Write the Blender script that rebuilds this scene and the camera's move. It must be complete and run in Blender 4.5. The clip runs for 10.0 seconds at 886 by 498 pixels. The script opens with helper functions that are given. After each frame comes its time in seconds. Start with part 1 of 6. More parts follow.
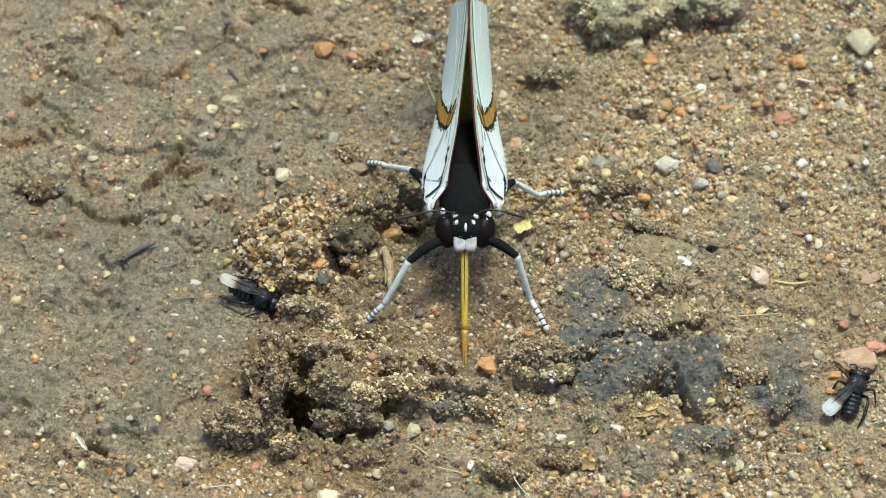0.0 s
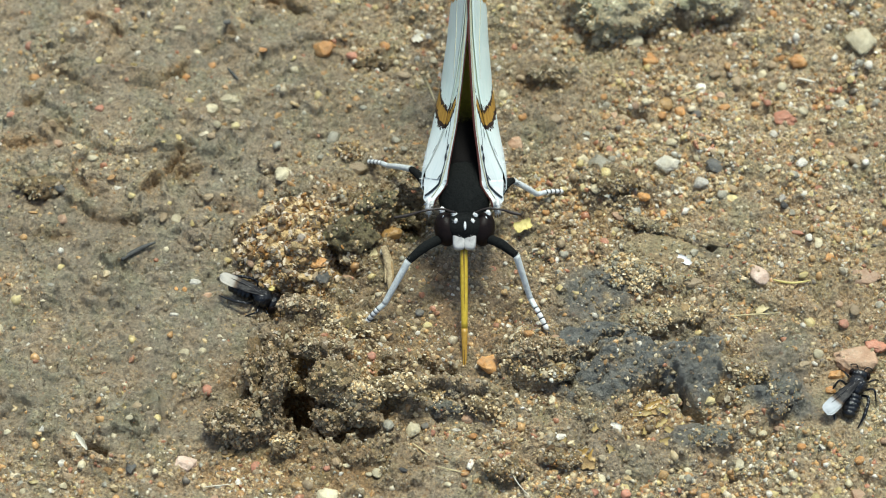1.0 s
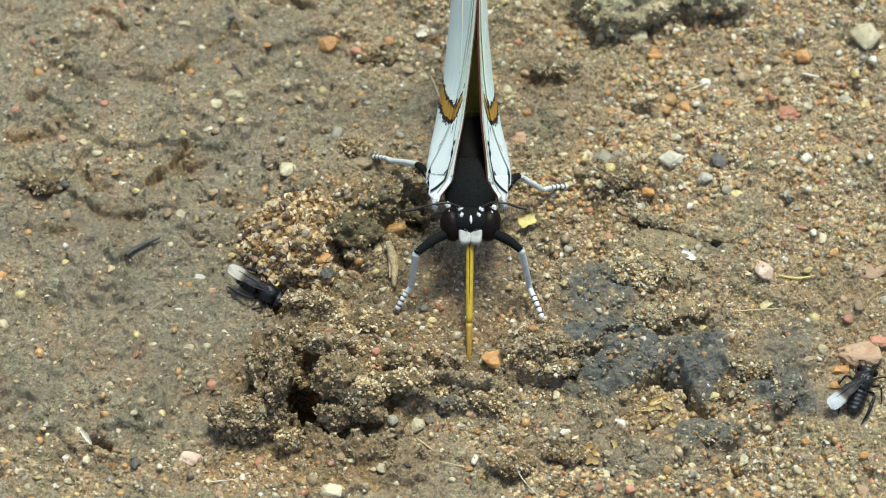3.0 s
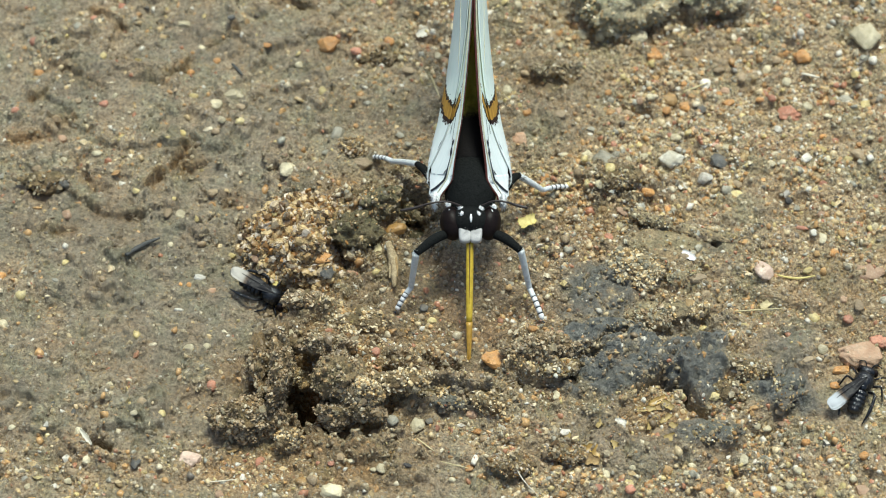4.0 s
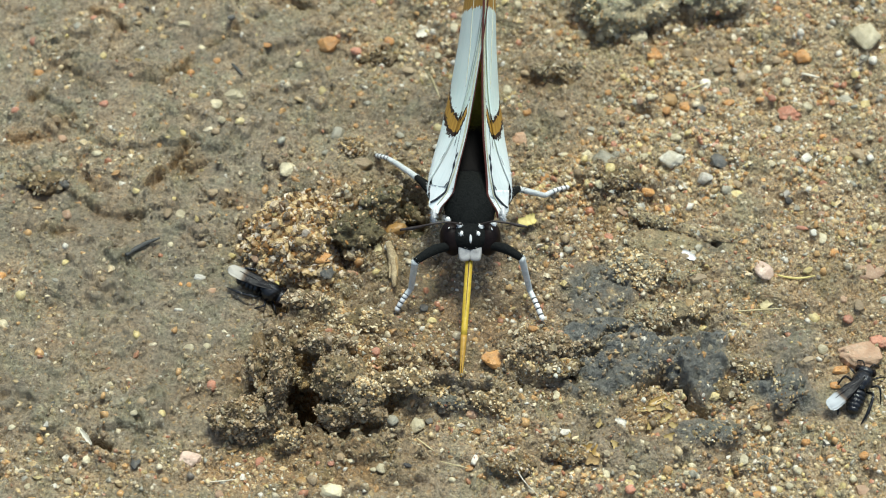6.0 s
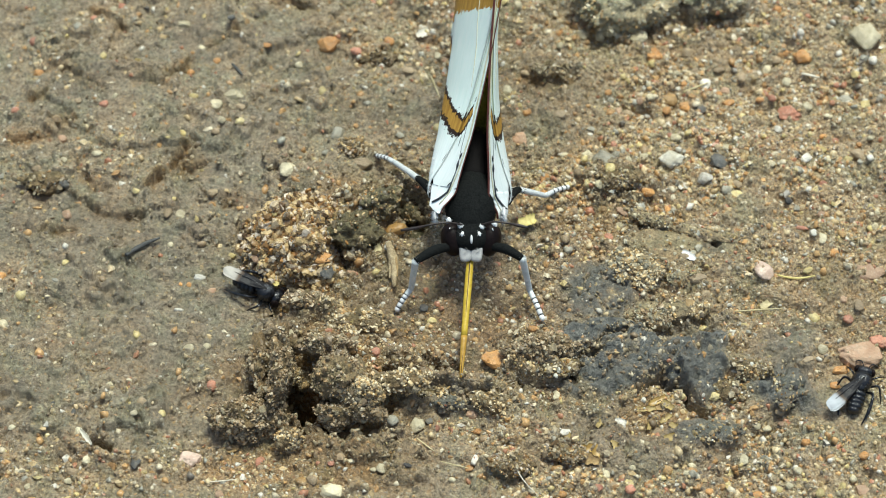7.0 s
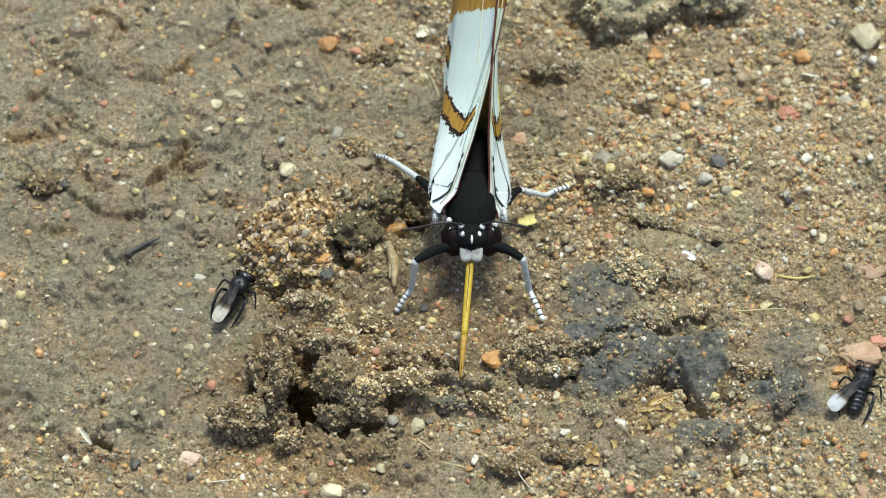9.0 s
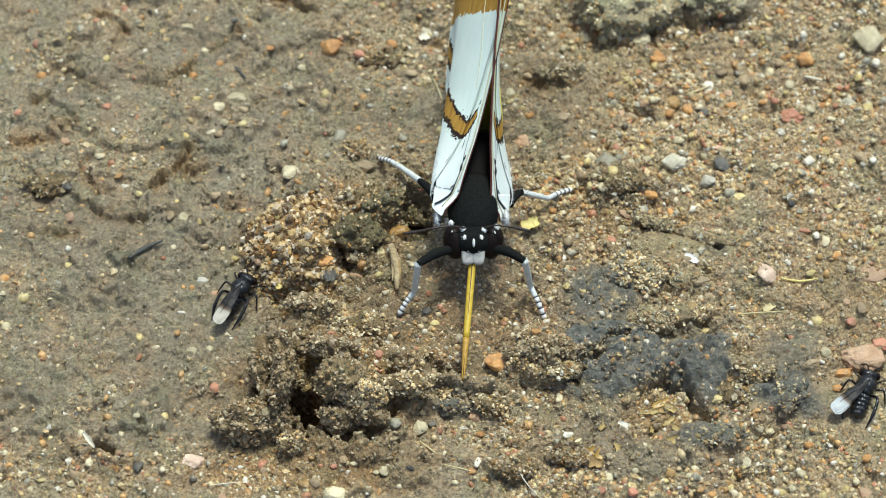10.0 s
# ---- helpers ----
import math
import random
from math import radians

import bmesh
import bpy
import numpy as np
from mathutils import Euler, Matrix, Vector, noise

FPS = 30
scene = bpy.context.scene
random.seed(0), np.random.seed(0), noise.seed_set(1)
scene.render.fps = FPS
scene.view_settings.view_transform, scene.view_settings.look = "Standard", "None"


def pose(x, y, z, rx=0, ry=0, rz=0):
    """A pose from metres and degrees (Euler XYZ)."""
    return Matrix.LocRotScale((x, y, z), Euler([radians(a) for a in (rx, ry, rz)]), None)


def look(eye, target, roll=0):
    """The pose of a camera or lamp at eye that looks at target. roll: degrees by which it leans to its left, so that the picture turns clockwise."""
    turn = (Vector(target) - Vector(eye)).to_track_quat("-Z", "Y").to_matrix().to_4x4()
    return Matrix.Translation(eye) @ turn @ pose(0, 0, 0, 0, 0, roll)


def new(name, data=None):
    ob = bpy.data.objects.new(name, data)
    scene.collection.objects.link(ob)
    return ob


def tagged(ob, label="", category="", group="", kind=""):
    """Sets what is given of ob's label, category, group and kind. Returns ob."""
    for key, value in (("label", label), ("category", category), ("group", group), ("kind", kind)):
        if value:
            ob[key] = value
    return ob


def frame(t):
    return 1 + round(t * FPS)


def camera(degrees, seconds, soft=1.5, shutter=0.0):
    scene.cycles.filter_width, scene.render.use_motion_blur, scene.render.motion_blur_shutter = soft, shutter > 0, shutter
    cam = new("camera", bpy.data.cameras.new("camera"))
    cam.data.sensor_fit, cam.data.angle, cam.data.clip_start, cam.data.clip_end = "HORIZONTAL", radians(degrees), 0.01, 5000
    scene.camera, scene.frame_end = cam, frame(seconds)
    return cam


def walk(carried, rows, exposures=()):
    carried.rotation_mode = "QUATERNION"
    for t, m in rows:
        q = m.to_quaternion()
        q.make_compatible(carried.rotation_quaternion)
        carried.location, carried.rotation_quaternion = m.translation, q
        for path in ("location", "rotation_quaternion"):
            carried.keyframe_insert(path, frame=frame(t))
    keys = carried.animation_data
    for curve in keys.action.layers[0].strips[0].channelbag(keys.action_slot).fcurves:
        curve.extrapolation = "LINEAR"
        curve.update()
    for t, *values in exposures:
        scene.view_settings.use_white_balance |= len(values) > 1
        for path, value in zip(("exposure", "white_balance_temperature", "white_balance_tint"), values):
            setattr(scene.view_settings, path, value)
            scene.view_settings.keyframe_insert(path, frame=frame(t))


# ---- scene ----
MM = 0.001
LENS, REACH, LIFT = 20.0, 241.0 * MM, radians(55)
cam = camera(LENS, 10.0, soft=1.0, shutter=.25)
cam.data.dof.use_dof, cam.data.dof.focus_distance, cam.data.dof.aperture_fstop = True, .232, 48
EYE = Vector((0, -REACH * math.cos(LIFT), REACH * math.sin(LIFT)))


def pan(right, down):
    """Camera pose turned by small angles, in degrees, from its resting aim."""
    return Matrix.Translation(EYE) @ pose(0, 0, 0, 35, 0, 0) @ pose(0, 0, 0, -down, -right, 0)


def camera_path():
    walk(cam, [(0, pan(.097, -.122)), (.5, pan(.081, -.135)), (1, pan(.099, -.105)), (1.5, pan(.084, -.043)),
               (2, pan(.032, .038)), (2.5, pan(0, .013)), (4, pan(0, 0)), (7, pan(0, 0)), (9, pan(0, 0)), (9.5, pan(-.005, 0)), (10, pan(-.064, -.062))],
         exposures=[(0, .03, 6020, -.6), (10, .03, 6020, -.6)])


camera_path()

# ---- light ----
world = bpy.data.worlds.new("sky")
scene.world = world
world.use_nodes = True
wn = world.node_tree
sky = wn.nodes.new("ShaderNodeTexSky")
sky.sky_type, sky.sun_disc = "NISHITA", False
sky.sun_elevation, sky.sun_rotation = radians(71.7), radians(23.2)
sky.air_density, sky.dust_density, sky.ozone_density = .9, 4.0, .9
wn.links.new(sky.outputs[0], wn.nodes["Background"].inputs[0])
wn.nodes["Background"].inputs[1].default_value = 0.15
sun_data = bpy.data.lights.new("sun", "SUN")
sun_data.energy, sun_data.angle, sun_data.color = 3.3, radians(12), (1, .97, .85)
sun = new("sun", sun_data)
sun.matrix_world = look((.30, .70, 2.3), (0, 0, 0))


# ---- materials ----
def mat(name, rough=0.6, spec=0.5, metal=0.0):
    m = bpy.data.materials.new(name)
    m.use_nodes = True
    b = m.node_tree.nodes["Principled BSDF"]
    b.inputs["Roughness"].default_value, b.inputs["Metallic"].default_value = rough, metal
    b.inputs["Specular IOR Level"].default_value = spec
    return m, m.node_tree, b


def node(nt, kind, ins=None, **props):
    n = nt.nodes.new("ShaderNode" + kind)
    for k, v in props.items():
        if k == "op":
            n.operation = v
        elif k == "blend":
            n.data_type, n.blend_type = "RGBA", v
        elif k == "feature":
            n.feature = v
        elif k == "attr":
            n.attribute_name = v
        elif k == "uv":
            n.uv_map = v
    for k, v in (ins or {}).items():
        if hasattr(v, "is_output"):
            nt.links.new(v, n.inputs[k])
        else:
            n.inputs[k].default_value = v
    return n


def calc(nt, op, a, b=0.0, c=0.0):
    n = node(nt, "Math", {0: a, 1: b, 2: c}, op=op)
    return n.outputs[0]


def blend(nt, fac, a, b, how="MIX"):
    n = node(nt, "Mix", {0: fac, 6: a, 7: b}, blend=how)
    return n.outputs[2]


def ramp(nt, fac, stops, constant=False):
    n = node(nt, "ValToRGB", {0: fac})
    r = n.color_ramp
    r.interpolation = "CONSTANT" if constant else "LINEAR"
    while len(r.elements) < len(stops):
        r.elements.new(0.5)
    for e, (at, col) in zip(r.elements, stops):
        e.position, e.color = at, (*col, 1)
    return n.outputs[0]


def rgba(*c):
    return (*c, 1.0)


def noise_out(nt, vec, scale, detail=4.0, rough=0.55):
    return node(nt, "TexNoise", {"Vector": vec, "Scale": scale, "Detail": detail, "Roughness": rough}).outputs[0]


def bump(nt, bsdf, height, dist, strength=1.0):
    n = node(nt, "Bump", {"Height": height, "Distance": dist, "Strength": strength})
    nt.links.new(n.outputs[0], bsdf.inputs["Normal"])


GRAINS = [(0, (.334, .255, .138)), (.16, (.451, .334, .157)), (.27, (.245, .191, .107)), (.40, (.53, .421, .225)), (.50, (.147, .118, .0833)),
          (.60, (.608, .549, .372)), (.70, (.372, .216, .0784)), (.76, (.294, .285, .236)), (.875, (.68, .68, .588)), (.91, (.294, .127, .0686)), (.935, (.049, .049, .049)), (.96, (.568, .392, .127))]


def soil_material(name="wet_mud", tone=(1.12, 1.095, 1.10), browning=0.0):
    """Wet mud: brown, grey clay and sandy parts by the soil attribute, with fine grit."""
    m, nt, b = mat(name)
    pos = node(nt, "TexCoord").outputs["Object"]
    soil = node(nt, "Attribute", attr="soil")
    sep = node(nt, "SeparateColor", {0: soil.outputs["Color"]})
    clay, sand, wet = sep.outputs[0], sep.outputs[1], sep.outputs[2]
    broad = noise_out(nt, pos, 110, 5)
    mid = noise_out(nt, pos, 1100, 7, .75)
    fine = noise_out(nt, pos, 3200, 5, .7)
    mud = ramp(nt, mid, [(.27, (.125, .112, .082)), (.42, (.225, .201, .143)), (.56, (.312, .280, .199)), (.75, (.45, .408, .295))])
    mud = blend(nt, calc(nt, "MULTIPLY_ADD", broad, 1.6, -.5), mud, blend(nt, .55, mud, rgba(.25, .21, .15)))
    mud = blend(nt, calc(nt, "MULTIPLY", sand, .62), mud, ramp(nt, fine, [(.3, (.31, .235, .12)), (.5, (.58, .455, .26)), (.72, (.80, .67, .43))]))
    cells = node(nt, "TexVoronoi", {"Vector": pos, "Scale": 2600, "Randomness": 1.0})
    pick = node(nt, "SeparateColor", {0: cells.outputs["Color"]})
    grit = ramp(nt, pick.outputs[0], GRAINS, True)
    cells_b = node(nt, "TexVoronoi", {"Vector": pos, "Scale": 5200, "Randomness": 1.0})
    pick_b = node(nt, "SeparateColor", {0: cells_b.outputs["Color"]})
    grit_b = ramp(nt, pick_b.outputs[1], GRAINS, True)
    show = calc(nt, "MULTIPLY", calc(nt, "GREATER_THAN", pick.outputs[1], calc(nt, "MULTIPLY_ADD", sand, -.50, .97)), calc(nt, "LESS_THAN", cells.outputs["Distance"], .55))
    show_b = calc(nt, "GREATER_THAN", pick_b.outputs[2], calc(nt, "MULTIPLY_ADD", sand, -.42, .90))
    col = blend(nt, calc(nt, "MULTIPLY", show_b, .40), mud, grit_b)
    col = blend(nt, calc(nt, "MULTIPLY", show, .45), col, grit)
    slate = ramp(nt, mid, [(.3, (.070, .071, .064)), (.46, (.140, .141, .125)), (.6, (.200, .199, .174)), (.75, (.31, .305, .262))])
    col = blend(nt, 1.0, col, ramp(nt, fine, [(.30, (.42, .40, .38)), (.46, (.88, .86, .84)), (.62, (1.25, 1.23, 1.2)), (.75, (1.65, 1.62, 1.56))]), "MULTIPLY")
    damp = node(nt, "Clamp", {0: calc(nt, "MULTIPLY", wet, calc(nt, "MULTIPLY_ADD", noise_out(nt, pos, 150, 5, .6), 2.2, -.6)), 1: 0.0, 2: 1.0}).outputs[0]
    col = blend(nt, damp, col, blend(nt, 1.0, col, rgba(.66, .62, .57), "MULTIPLY"))
    col = blend(nt, 1.0, col, rgba(*tone), "MULTIPLY")
    # browner mud; warm shade of the lump and fissures is put in here too
    col = blend(nt, soil.outputs["Alpha"] if name == "wet_mud" else browning, col, blend(nt, 1.0, col, rgba(.92, .74, .52), "MULTIPLY"))
    hue = ramp(nt, noise_out(nt, pos, 260, 4, .6), [(.36, (.90, .97, .93)), (.5, (1, 1, 1)), (.64, (1.06, .99, .94))])
    col = blend(nt, 1.0, col, hue, "MULTIPLY")
    clay_f = calc(nt, "MULTIPLY", clay, calc(nt, "MULTIPLY_ADD", show, -.3, 1.0))
    col = blend(nt, clay_f, col, slate)
    nt.links.new(col, b.inputs["Base Color"])
    gloss = calc(nt, "MULTIPLY_ADD", noise_out(nt, pos, 420, 4), -.9, .92)
    gloss = calc(nt, "SUBTRACT", gloss, calc(nt, "MULTIPLY", wet, .26))
    nt.links.new(node(nt, "Clamp", {0: gloss, 1: .20, 2: .90}).outputs[0], b.inputs["Roughness"])
    h = calc(nt, "MULTIPLY_ADD", mid, 1.2, calc(nt, "MULTIPLY_ADD", fine, .5, calc(nt, "MULTIPLY", cells.outputs["Distance"], calc(nt, "MULTIPLY_ADD", sand, -.6, -.15))))
    bump(nt, b, h, .00055, .9)
    return m


def grain_material(name, stops=GRAINS, rough=.38):
    """Loose mineral grains, one colour a grain."""
    m, nt, b = mat(name, rough)
    geo = node(nt, "NewGeometry")
    pos = node(nt, "TexCoord").outputs["Object"]
    col = ramp(nt, geo.outputs["Random Per Island"], stops, True)
    n = noise_out(nt, pos, 2600, 4, .65)
    col = blend(nt, 1.0, col, ramp(nt, n, [(.25, (.45, .43, .40)), (.55, (1, .98, .95)), (.8, (1.35, 1.33, 1.25))]), "MULTIPLY")
    dirt = noise_out(nt, pos, 900, 3)
    col = blend(nt, ramp(nt, dirt, [(.46, (0, 0, 0)), (.72, (.34, .34, .34))]), col, rgba(.27, .205, .12))
    nt.links.new(col, b.inputs["Base Color"])
    bump(nt, b, n, .00012, .6)
    return m


def stone_material(name, dark, light, rough=.38, speck=(.5, .45, .36)):
    """A single pebble: two tones, specks and smears of mud."""
    m, nt, b = mat(name, rough)
    pos = node(nt, "TexCoord").outputs["Object"]
    info = node(nt, "ObjectInfo")
    vec = node(nt, "VectorMath", {0: pos, 1: info.outputs["Location"]}, op="ADD").outputs[0]
    big = noise_out(nt, vec, 700, 4, .6)
    small = noise_out(nt, vec, 4200, 4, .7)
    col = ramp(nt, big, [(.32, dark), (.68, light)])
    col = blend(nt, ramp(nt, small, [(.58, (0, 0, 0)), (.70, (.6, .6, .6))]), col, rgba(*speck))
    tone = calc(nt, "MULTIPLY_ADD", info.outputs["Random"], .5, .75)
    col = blend(nt, 1.0, col, node(nt, "CombineColor", {0: tone, 1: tone, 2: tone}).outputs[0], "MULTIPLY")
    col = blend(nt, ramp(nt, noise_out(nt, vec, 1500, 5, .7), [(.47, (.03, .03, .03)), (.68, (.48, .48, .48))]), col, rgba(.30, .24, .15))
    nt.links.new(col, b.inputs["Base Color"])
    bump(nt, b, calc(nt, "ADD", big, small), .00018, .8)
    return m


def plain_material(name, dark, light, rough=.5, scale=1500, spec=.5, relief=.00004):
    m, nt, b = mat(name, rough, spec)
    pos = node(nt, "TexCoord").outputs["Object"]
    n = noise_out(nt, pos, scale, 5, .65)
    nt.links.new(ramp(nt, n, [(.3, dark), (.7, light)]), b.inputs["Base Color"])
    bump(nt, b, n, relief, .7)
    return m


MUD = soil_material()
CLAY_CRUST = soil_material("grey_clay", (.62, .67, .77))
OLIVE = soil_material("greenish_grey_mud", (1.75, 1.80, 1.66))
GRIT = grain_material("mixed_grit", rough=.2)
GRAVEL = grain_material("warm_gravel", stops=[(0, (0.565, 0.429, 0.226)), (.14, (0.655, 0.531, 0.316)), (.26, (0.452, 0.271, 0.113)), (.38, (0.655, 0.576, 0.407)), (.5, (0.384, 0.282, 0.164)), (.6, (0.565, 0.35, 0.147)),
                                              (.7, (0.723, 0.689, 0.588)), (.78, (0.429, 0.203, 0.113)), (.84, (0.373, 0.362, 0.294)), (.90, (0.61, 0.497, 0.226)), (.96, (0.181, 0.158, 0.124))], rough=.28)
WARM = grain_material("orange_grit", stops=[(0, (.40, .27, .12)), (.16, (.56, .41, .20)), (.30, (.24, .145, .06)), (.44, (.60, .45, .23)), (.56, (.16, .10, .05)),
                                           (.68, (.571, .456, .294)), (.78, (.42, .22, .07)), (.86, (.269, .22, .154)), (.92, (.605, .517, .406))], rough=.24)
CRUMB = grain_material("mud_crumbs", stops=[(0, (.25, .20, .12)), (.2, (.33, .275, .17)), (.4, (.20, .15, .088)), (.55, (.38, .32, .205)), (.7, (.27, .205, .125)), (.82, (.45, .38, .25)), (.92, (.12, .098, .066))], rough=.32)
LUMP = grain_material("lump_grit", stops=[(0, (.31, .225, .13)), (.18, (.41, .31, .185)), (.34, (.24, .17, .098)), (.48, (.50, .39, .245)), (.62, (.35, .25, .135)), (.74, (.44, .30, .15)), (.84, (.20, .15, .09)), (.92, (.66, .55, .37))], rough=.26)
PALE = grain_material("pale_grit", stops=[(0, (.72, .56, .31)), (.25, (.84, .70, .45)), (.45, (.60, .42, .20)), (.6, (.86, .75, .52)), (.75, (.38, .27, .13)), (.88, (.56, .38, .16))], rough=.26)
STONE = {
    "cream": stone_material("cream_stone", (.48, .41, .25), (.74, .66, .44)),
    "white": stone_material("white_quartz", (.56, .51, .41), (.80, .76, .65), .35, (.6, .55, .45)),
    "orange": stone_material("orange_stone", (.42, .19, .05), (.62, .33, .11)),
    "rust": stone_material("rust_stone", (.38, .155, .09), (.54, .25, .155)),
    "tan": stone_material("tan_stone", (.28, .20, .11), (.46, .35, .21)),
    "grey": stone_material("grey_stone", (.24, .225, .17), (.46, .43, .33)),
    "slate": stone_material("slate_stone", (.06, .062, .058), (.13, .13, .12), .6, (.2, .2, .18)),
    "chalk": stone_material("chalky_stone", (.66, .60, .44), (.90, .87, .74), .5, (.35, .28, .16)),
    "rose": stone_material("rose_stone", (.44, .28, .19), (.70, .55, .44), .35, (.72, .66, .58)),
    "pink": stone_material("pink_stone", (.36, .21, .12), (.54, .36, .23)),
    "yellow": stone_material("yellow_stone", (.56, .43, .15), (.74, .63, .32)),
    "amber": stone_material("amber_stone", (.30, .17, .05), (.48, .31, .13), .3),
    "black": stone_material("black_stone", (.02, .02, .02), (.05, .05, .05), .5, (.12, .12, .1)),
}


# ---- shapes ----
def flat(verts, faces):
    return np.array(verts, float).reshape(-1, 3), [tuple(int(i) for i in f) for f in faces]


def mesh_from(name, verts, faces, mats, smooth=True, slots=None):
    """A mesh from vertices in millimetres."""
    me = bpy.data.meshes.new(name)
    me.from_pydata((np.asarray(verts) * MM).tolist(), [], faces)
    for m in (mats if isinstance(mats, (list, tuple)) else [mats]):
        me.materials.append(m)
    if smooth:
        me.polygons.foreach_set("use_smooth", [True] * len(me.polygons))
    if slots is not None:
        me.polygons.foreach_set("material_index", slots)
    me.update()
    return me


def part(name, shape, material, parent=None, label="", smooth=True, slots=None):
    """Links one mesh object under a thing or under a part."""
    ob = new(name, mesh_from(name, shape[0], shape[1], material, smooth, slots))
    if parent is not None:
        ob.parent = parent
    return tagged(ob, label)


def join(*shapes):
    vs, fs, n = [], [], 0
    for v, f in shapes:
        vs.append(np.asarray(v, float))
        fs += [tuple(i + n for i in q) for q in f]
        n += len(v)
    return np.vstack(vs), fs


def ellipsoid(c, r, turn=(0, 0, 0), seg=20, rings=12):
    """A closed egg shape at c with radii r, turned by Euler degrees."""
    a = np.linspace(0, 2 * np.pi, seg, endpoint=False)
    t = np.linspace(0, np.pi, rings + 1)[1:-1]
    v = [(0, 0, 1)] + [(math.sin(s) * math.cos(b), math.sin(s) * math.sin(b), math.cos(s)) for s in t for b in a] + [(0, 0, -1)]
    m = np.array(Euler([radians(x) for x in turn]).to_matrix())
    v = (np.array(v) * np.array(r)) @ m.T + np.array(c)
    f = [(0, 1 + i, 1 + (i + 1) % seg) for i in range(seg)]
    for k in range(len(t) - 1):
        o = 1 + k * seg
        f += [(o + i, o + seg + i, o + seg + (i + 1) % seg, o + (i + 1) % seg) for i in range(seg)]
    o, e = 1 + (len(t) - 1) * seg, len(v) - 1
    f += [(o + i, e, o + (i + 1) % seg) for i in range(seg)]
    return v, f


def curve(pts, n=8):
    """Smooth points through the given ones."""
    p = np.array(pts, float)
    q = np.vstack([2 * p[0] - p[1], p, 2 * p[-1] - p[-2]])
    out = []
    for i in range(1, len(q) - 2):
        for t in np.linspace(0, 1, n, endpoint=False):
            a, b, c, d = q[i - 1], q[i], q[i + 1], q[i + 2]
            out.append(.5 * (2 * b + (c - a) * t + (2 * a - 5 * b + 4 * c - d) * t * t + (3 * b - a - 3 * c + d) * t ** 3))
    return np.array(out + [p[-1]])


def tube(pts, radii, seg=10, squash=1.0):
    """A closed tube through points, its radius blended along the given radii."""
    p = np.array(pts, float)
    r = np.interp(np.linspace(0, 1, len(p)), np.linspace(0, 1, len(radii)), radii)
    d = np.gradient(p, axis=0)
    d /= np.linalg.norm(d, axis=1)[:, None] + 1e-12
    ref = np.array((0, 0, 1.0)) if abs(d[0][2]) < .9 else np.array((1.0, 0, 0))
    v, f = [], []
    for i in range(len(p)):
        s = np.cross(d[i], ref)
        s /= np.linalg.norm(s)
        u = np.cross(s, d[i])
        for k in range(seg):
            a = 2 * np.pi * k / seg
            v.append(p[i] + r[i] * (math.cos(a) * s + squash * math.sin(a) * u))
    for i in range(len(p) - 1):
        for k in range(seg):
            o, q = i * seg + k, i * seg + (k + 1) % seg
            f.append((o, q, q + seg, o + seg))
    f += [tuple(range(seg))[::-1], tuple((len(p) - 1) * seg + k for k in range(seg))]
    return np.array(v), f


def hashed(i, j, seed):
    h = (i * 374761393 + j * 668265263 + seed * 2147483647) & 0xFFFFFFFF
    h = ((h ^ (h >> 13)) * 1274126177) & 0xFFFFFFFF
    return ((h ^ (h >> 16)) & 0xFFFF) / 65535.0


def value_noise(x, y, size, seed):
    """Smooth noise from -1 to 1 with features of that size."""
    gx, gy = x / size, y / size
    i, j = np.floor(gx).astype(np.int64), np.floor(gy).astype(np.int64)
    a, b = gx - i, gy - j
    a, b = a * a * (3 - 2 * a), b * b * (3 - 2 * b)
    lo = hashed(i, j, seed) * (1 - a) + hashed(i + 1, j, seed) * a
    hi = hashed(i, j + 1, seed) * (1 - a) + hashed(i + 1, j + 1, seed) * a
    return (lo * (1 - b) + hi * b) * 2 - 1


def layered(x, y, size, seed, octaves=3, keep=.5):
    out, amp = 0, 1
    for k in range(octaves):
        c, s = math.cos(1 + 2.1 * k), math.sin(1 + 2.1 * k)
        out = out + amp * value_noise(c * x - s * y + 17.3 * k, s * x + c * y, size, seed + k)
        size, amp = size * .48, amp * keep
    return out


def smooth(lo, hi, v):
    t = np.clip((v - lo) / (hi - lo), 0, 1)
    return t * t * (3 - 2 * t)


# ---- ground: heights in millimetres ----
def axis(lo, hi, step):
    core = np.arange(lo, hi + step / 2, step)
    out = np.array([1.5 ** k for k in range(1, 27)])
    return np.concatenate([lo - out[::-1], core, hi + out])


GX, GY = axis(-51, 51, .14), axis(-33, 41, .14)
X, Y = np.meshgrid(GX, GY)
WX = X + .9 * layered(X, Y, 4.0, 11) + .35 * layered(X, Y, 1.2, 21, 2)
WY = Y + .9 * layered(X, Y, 4.0, 31) + .35 * layered(X, Y, 1.2, 41, 2)
NEAR = smooth(400, 60, np.hypot(X, Y))
SANDY = smooth(-12, 10, WX + .25 * WY)
HEIGHT = .55 * layered(X, Y, 14, 51, 2) + NEAR * ((.28 + .14 * SANDY) * layered(X, Y, 4.5, 61, 3) + (.09 + .11 * SANDY) * layered(X, Y, 1.1, 71, 3, .6)
                                                  + (.07 + .08 * SANDY) * layered(X, Y, .60, 76, 2, .7) + (.20 + .42 * SANDY) * np.abs(layered(X, Y, 2.6, 66, 3, .55))
                                                  - (.16 + .20 * SANDY) * smooth(.30, 0, np.abs(layered(X, Y, 3.6, 67, 3, .5))))
RIDGE = 1 - np.abs(layered(X, Y, 3.2, 81, 3))
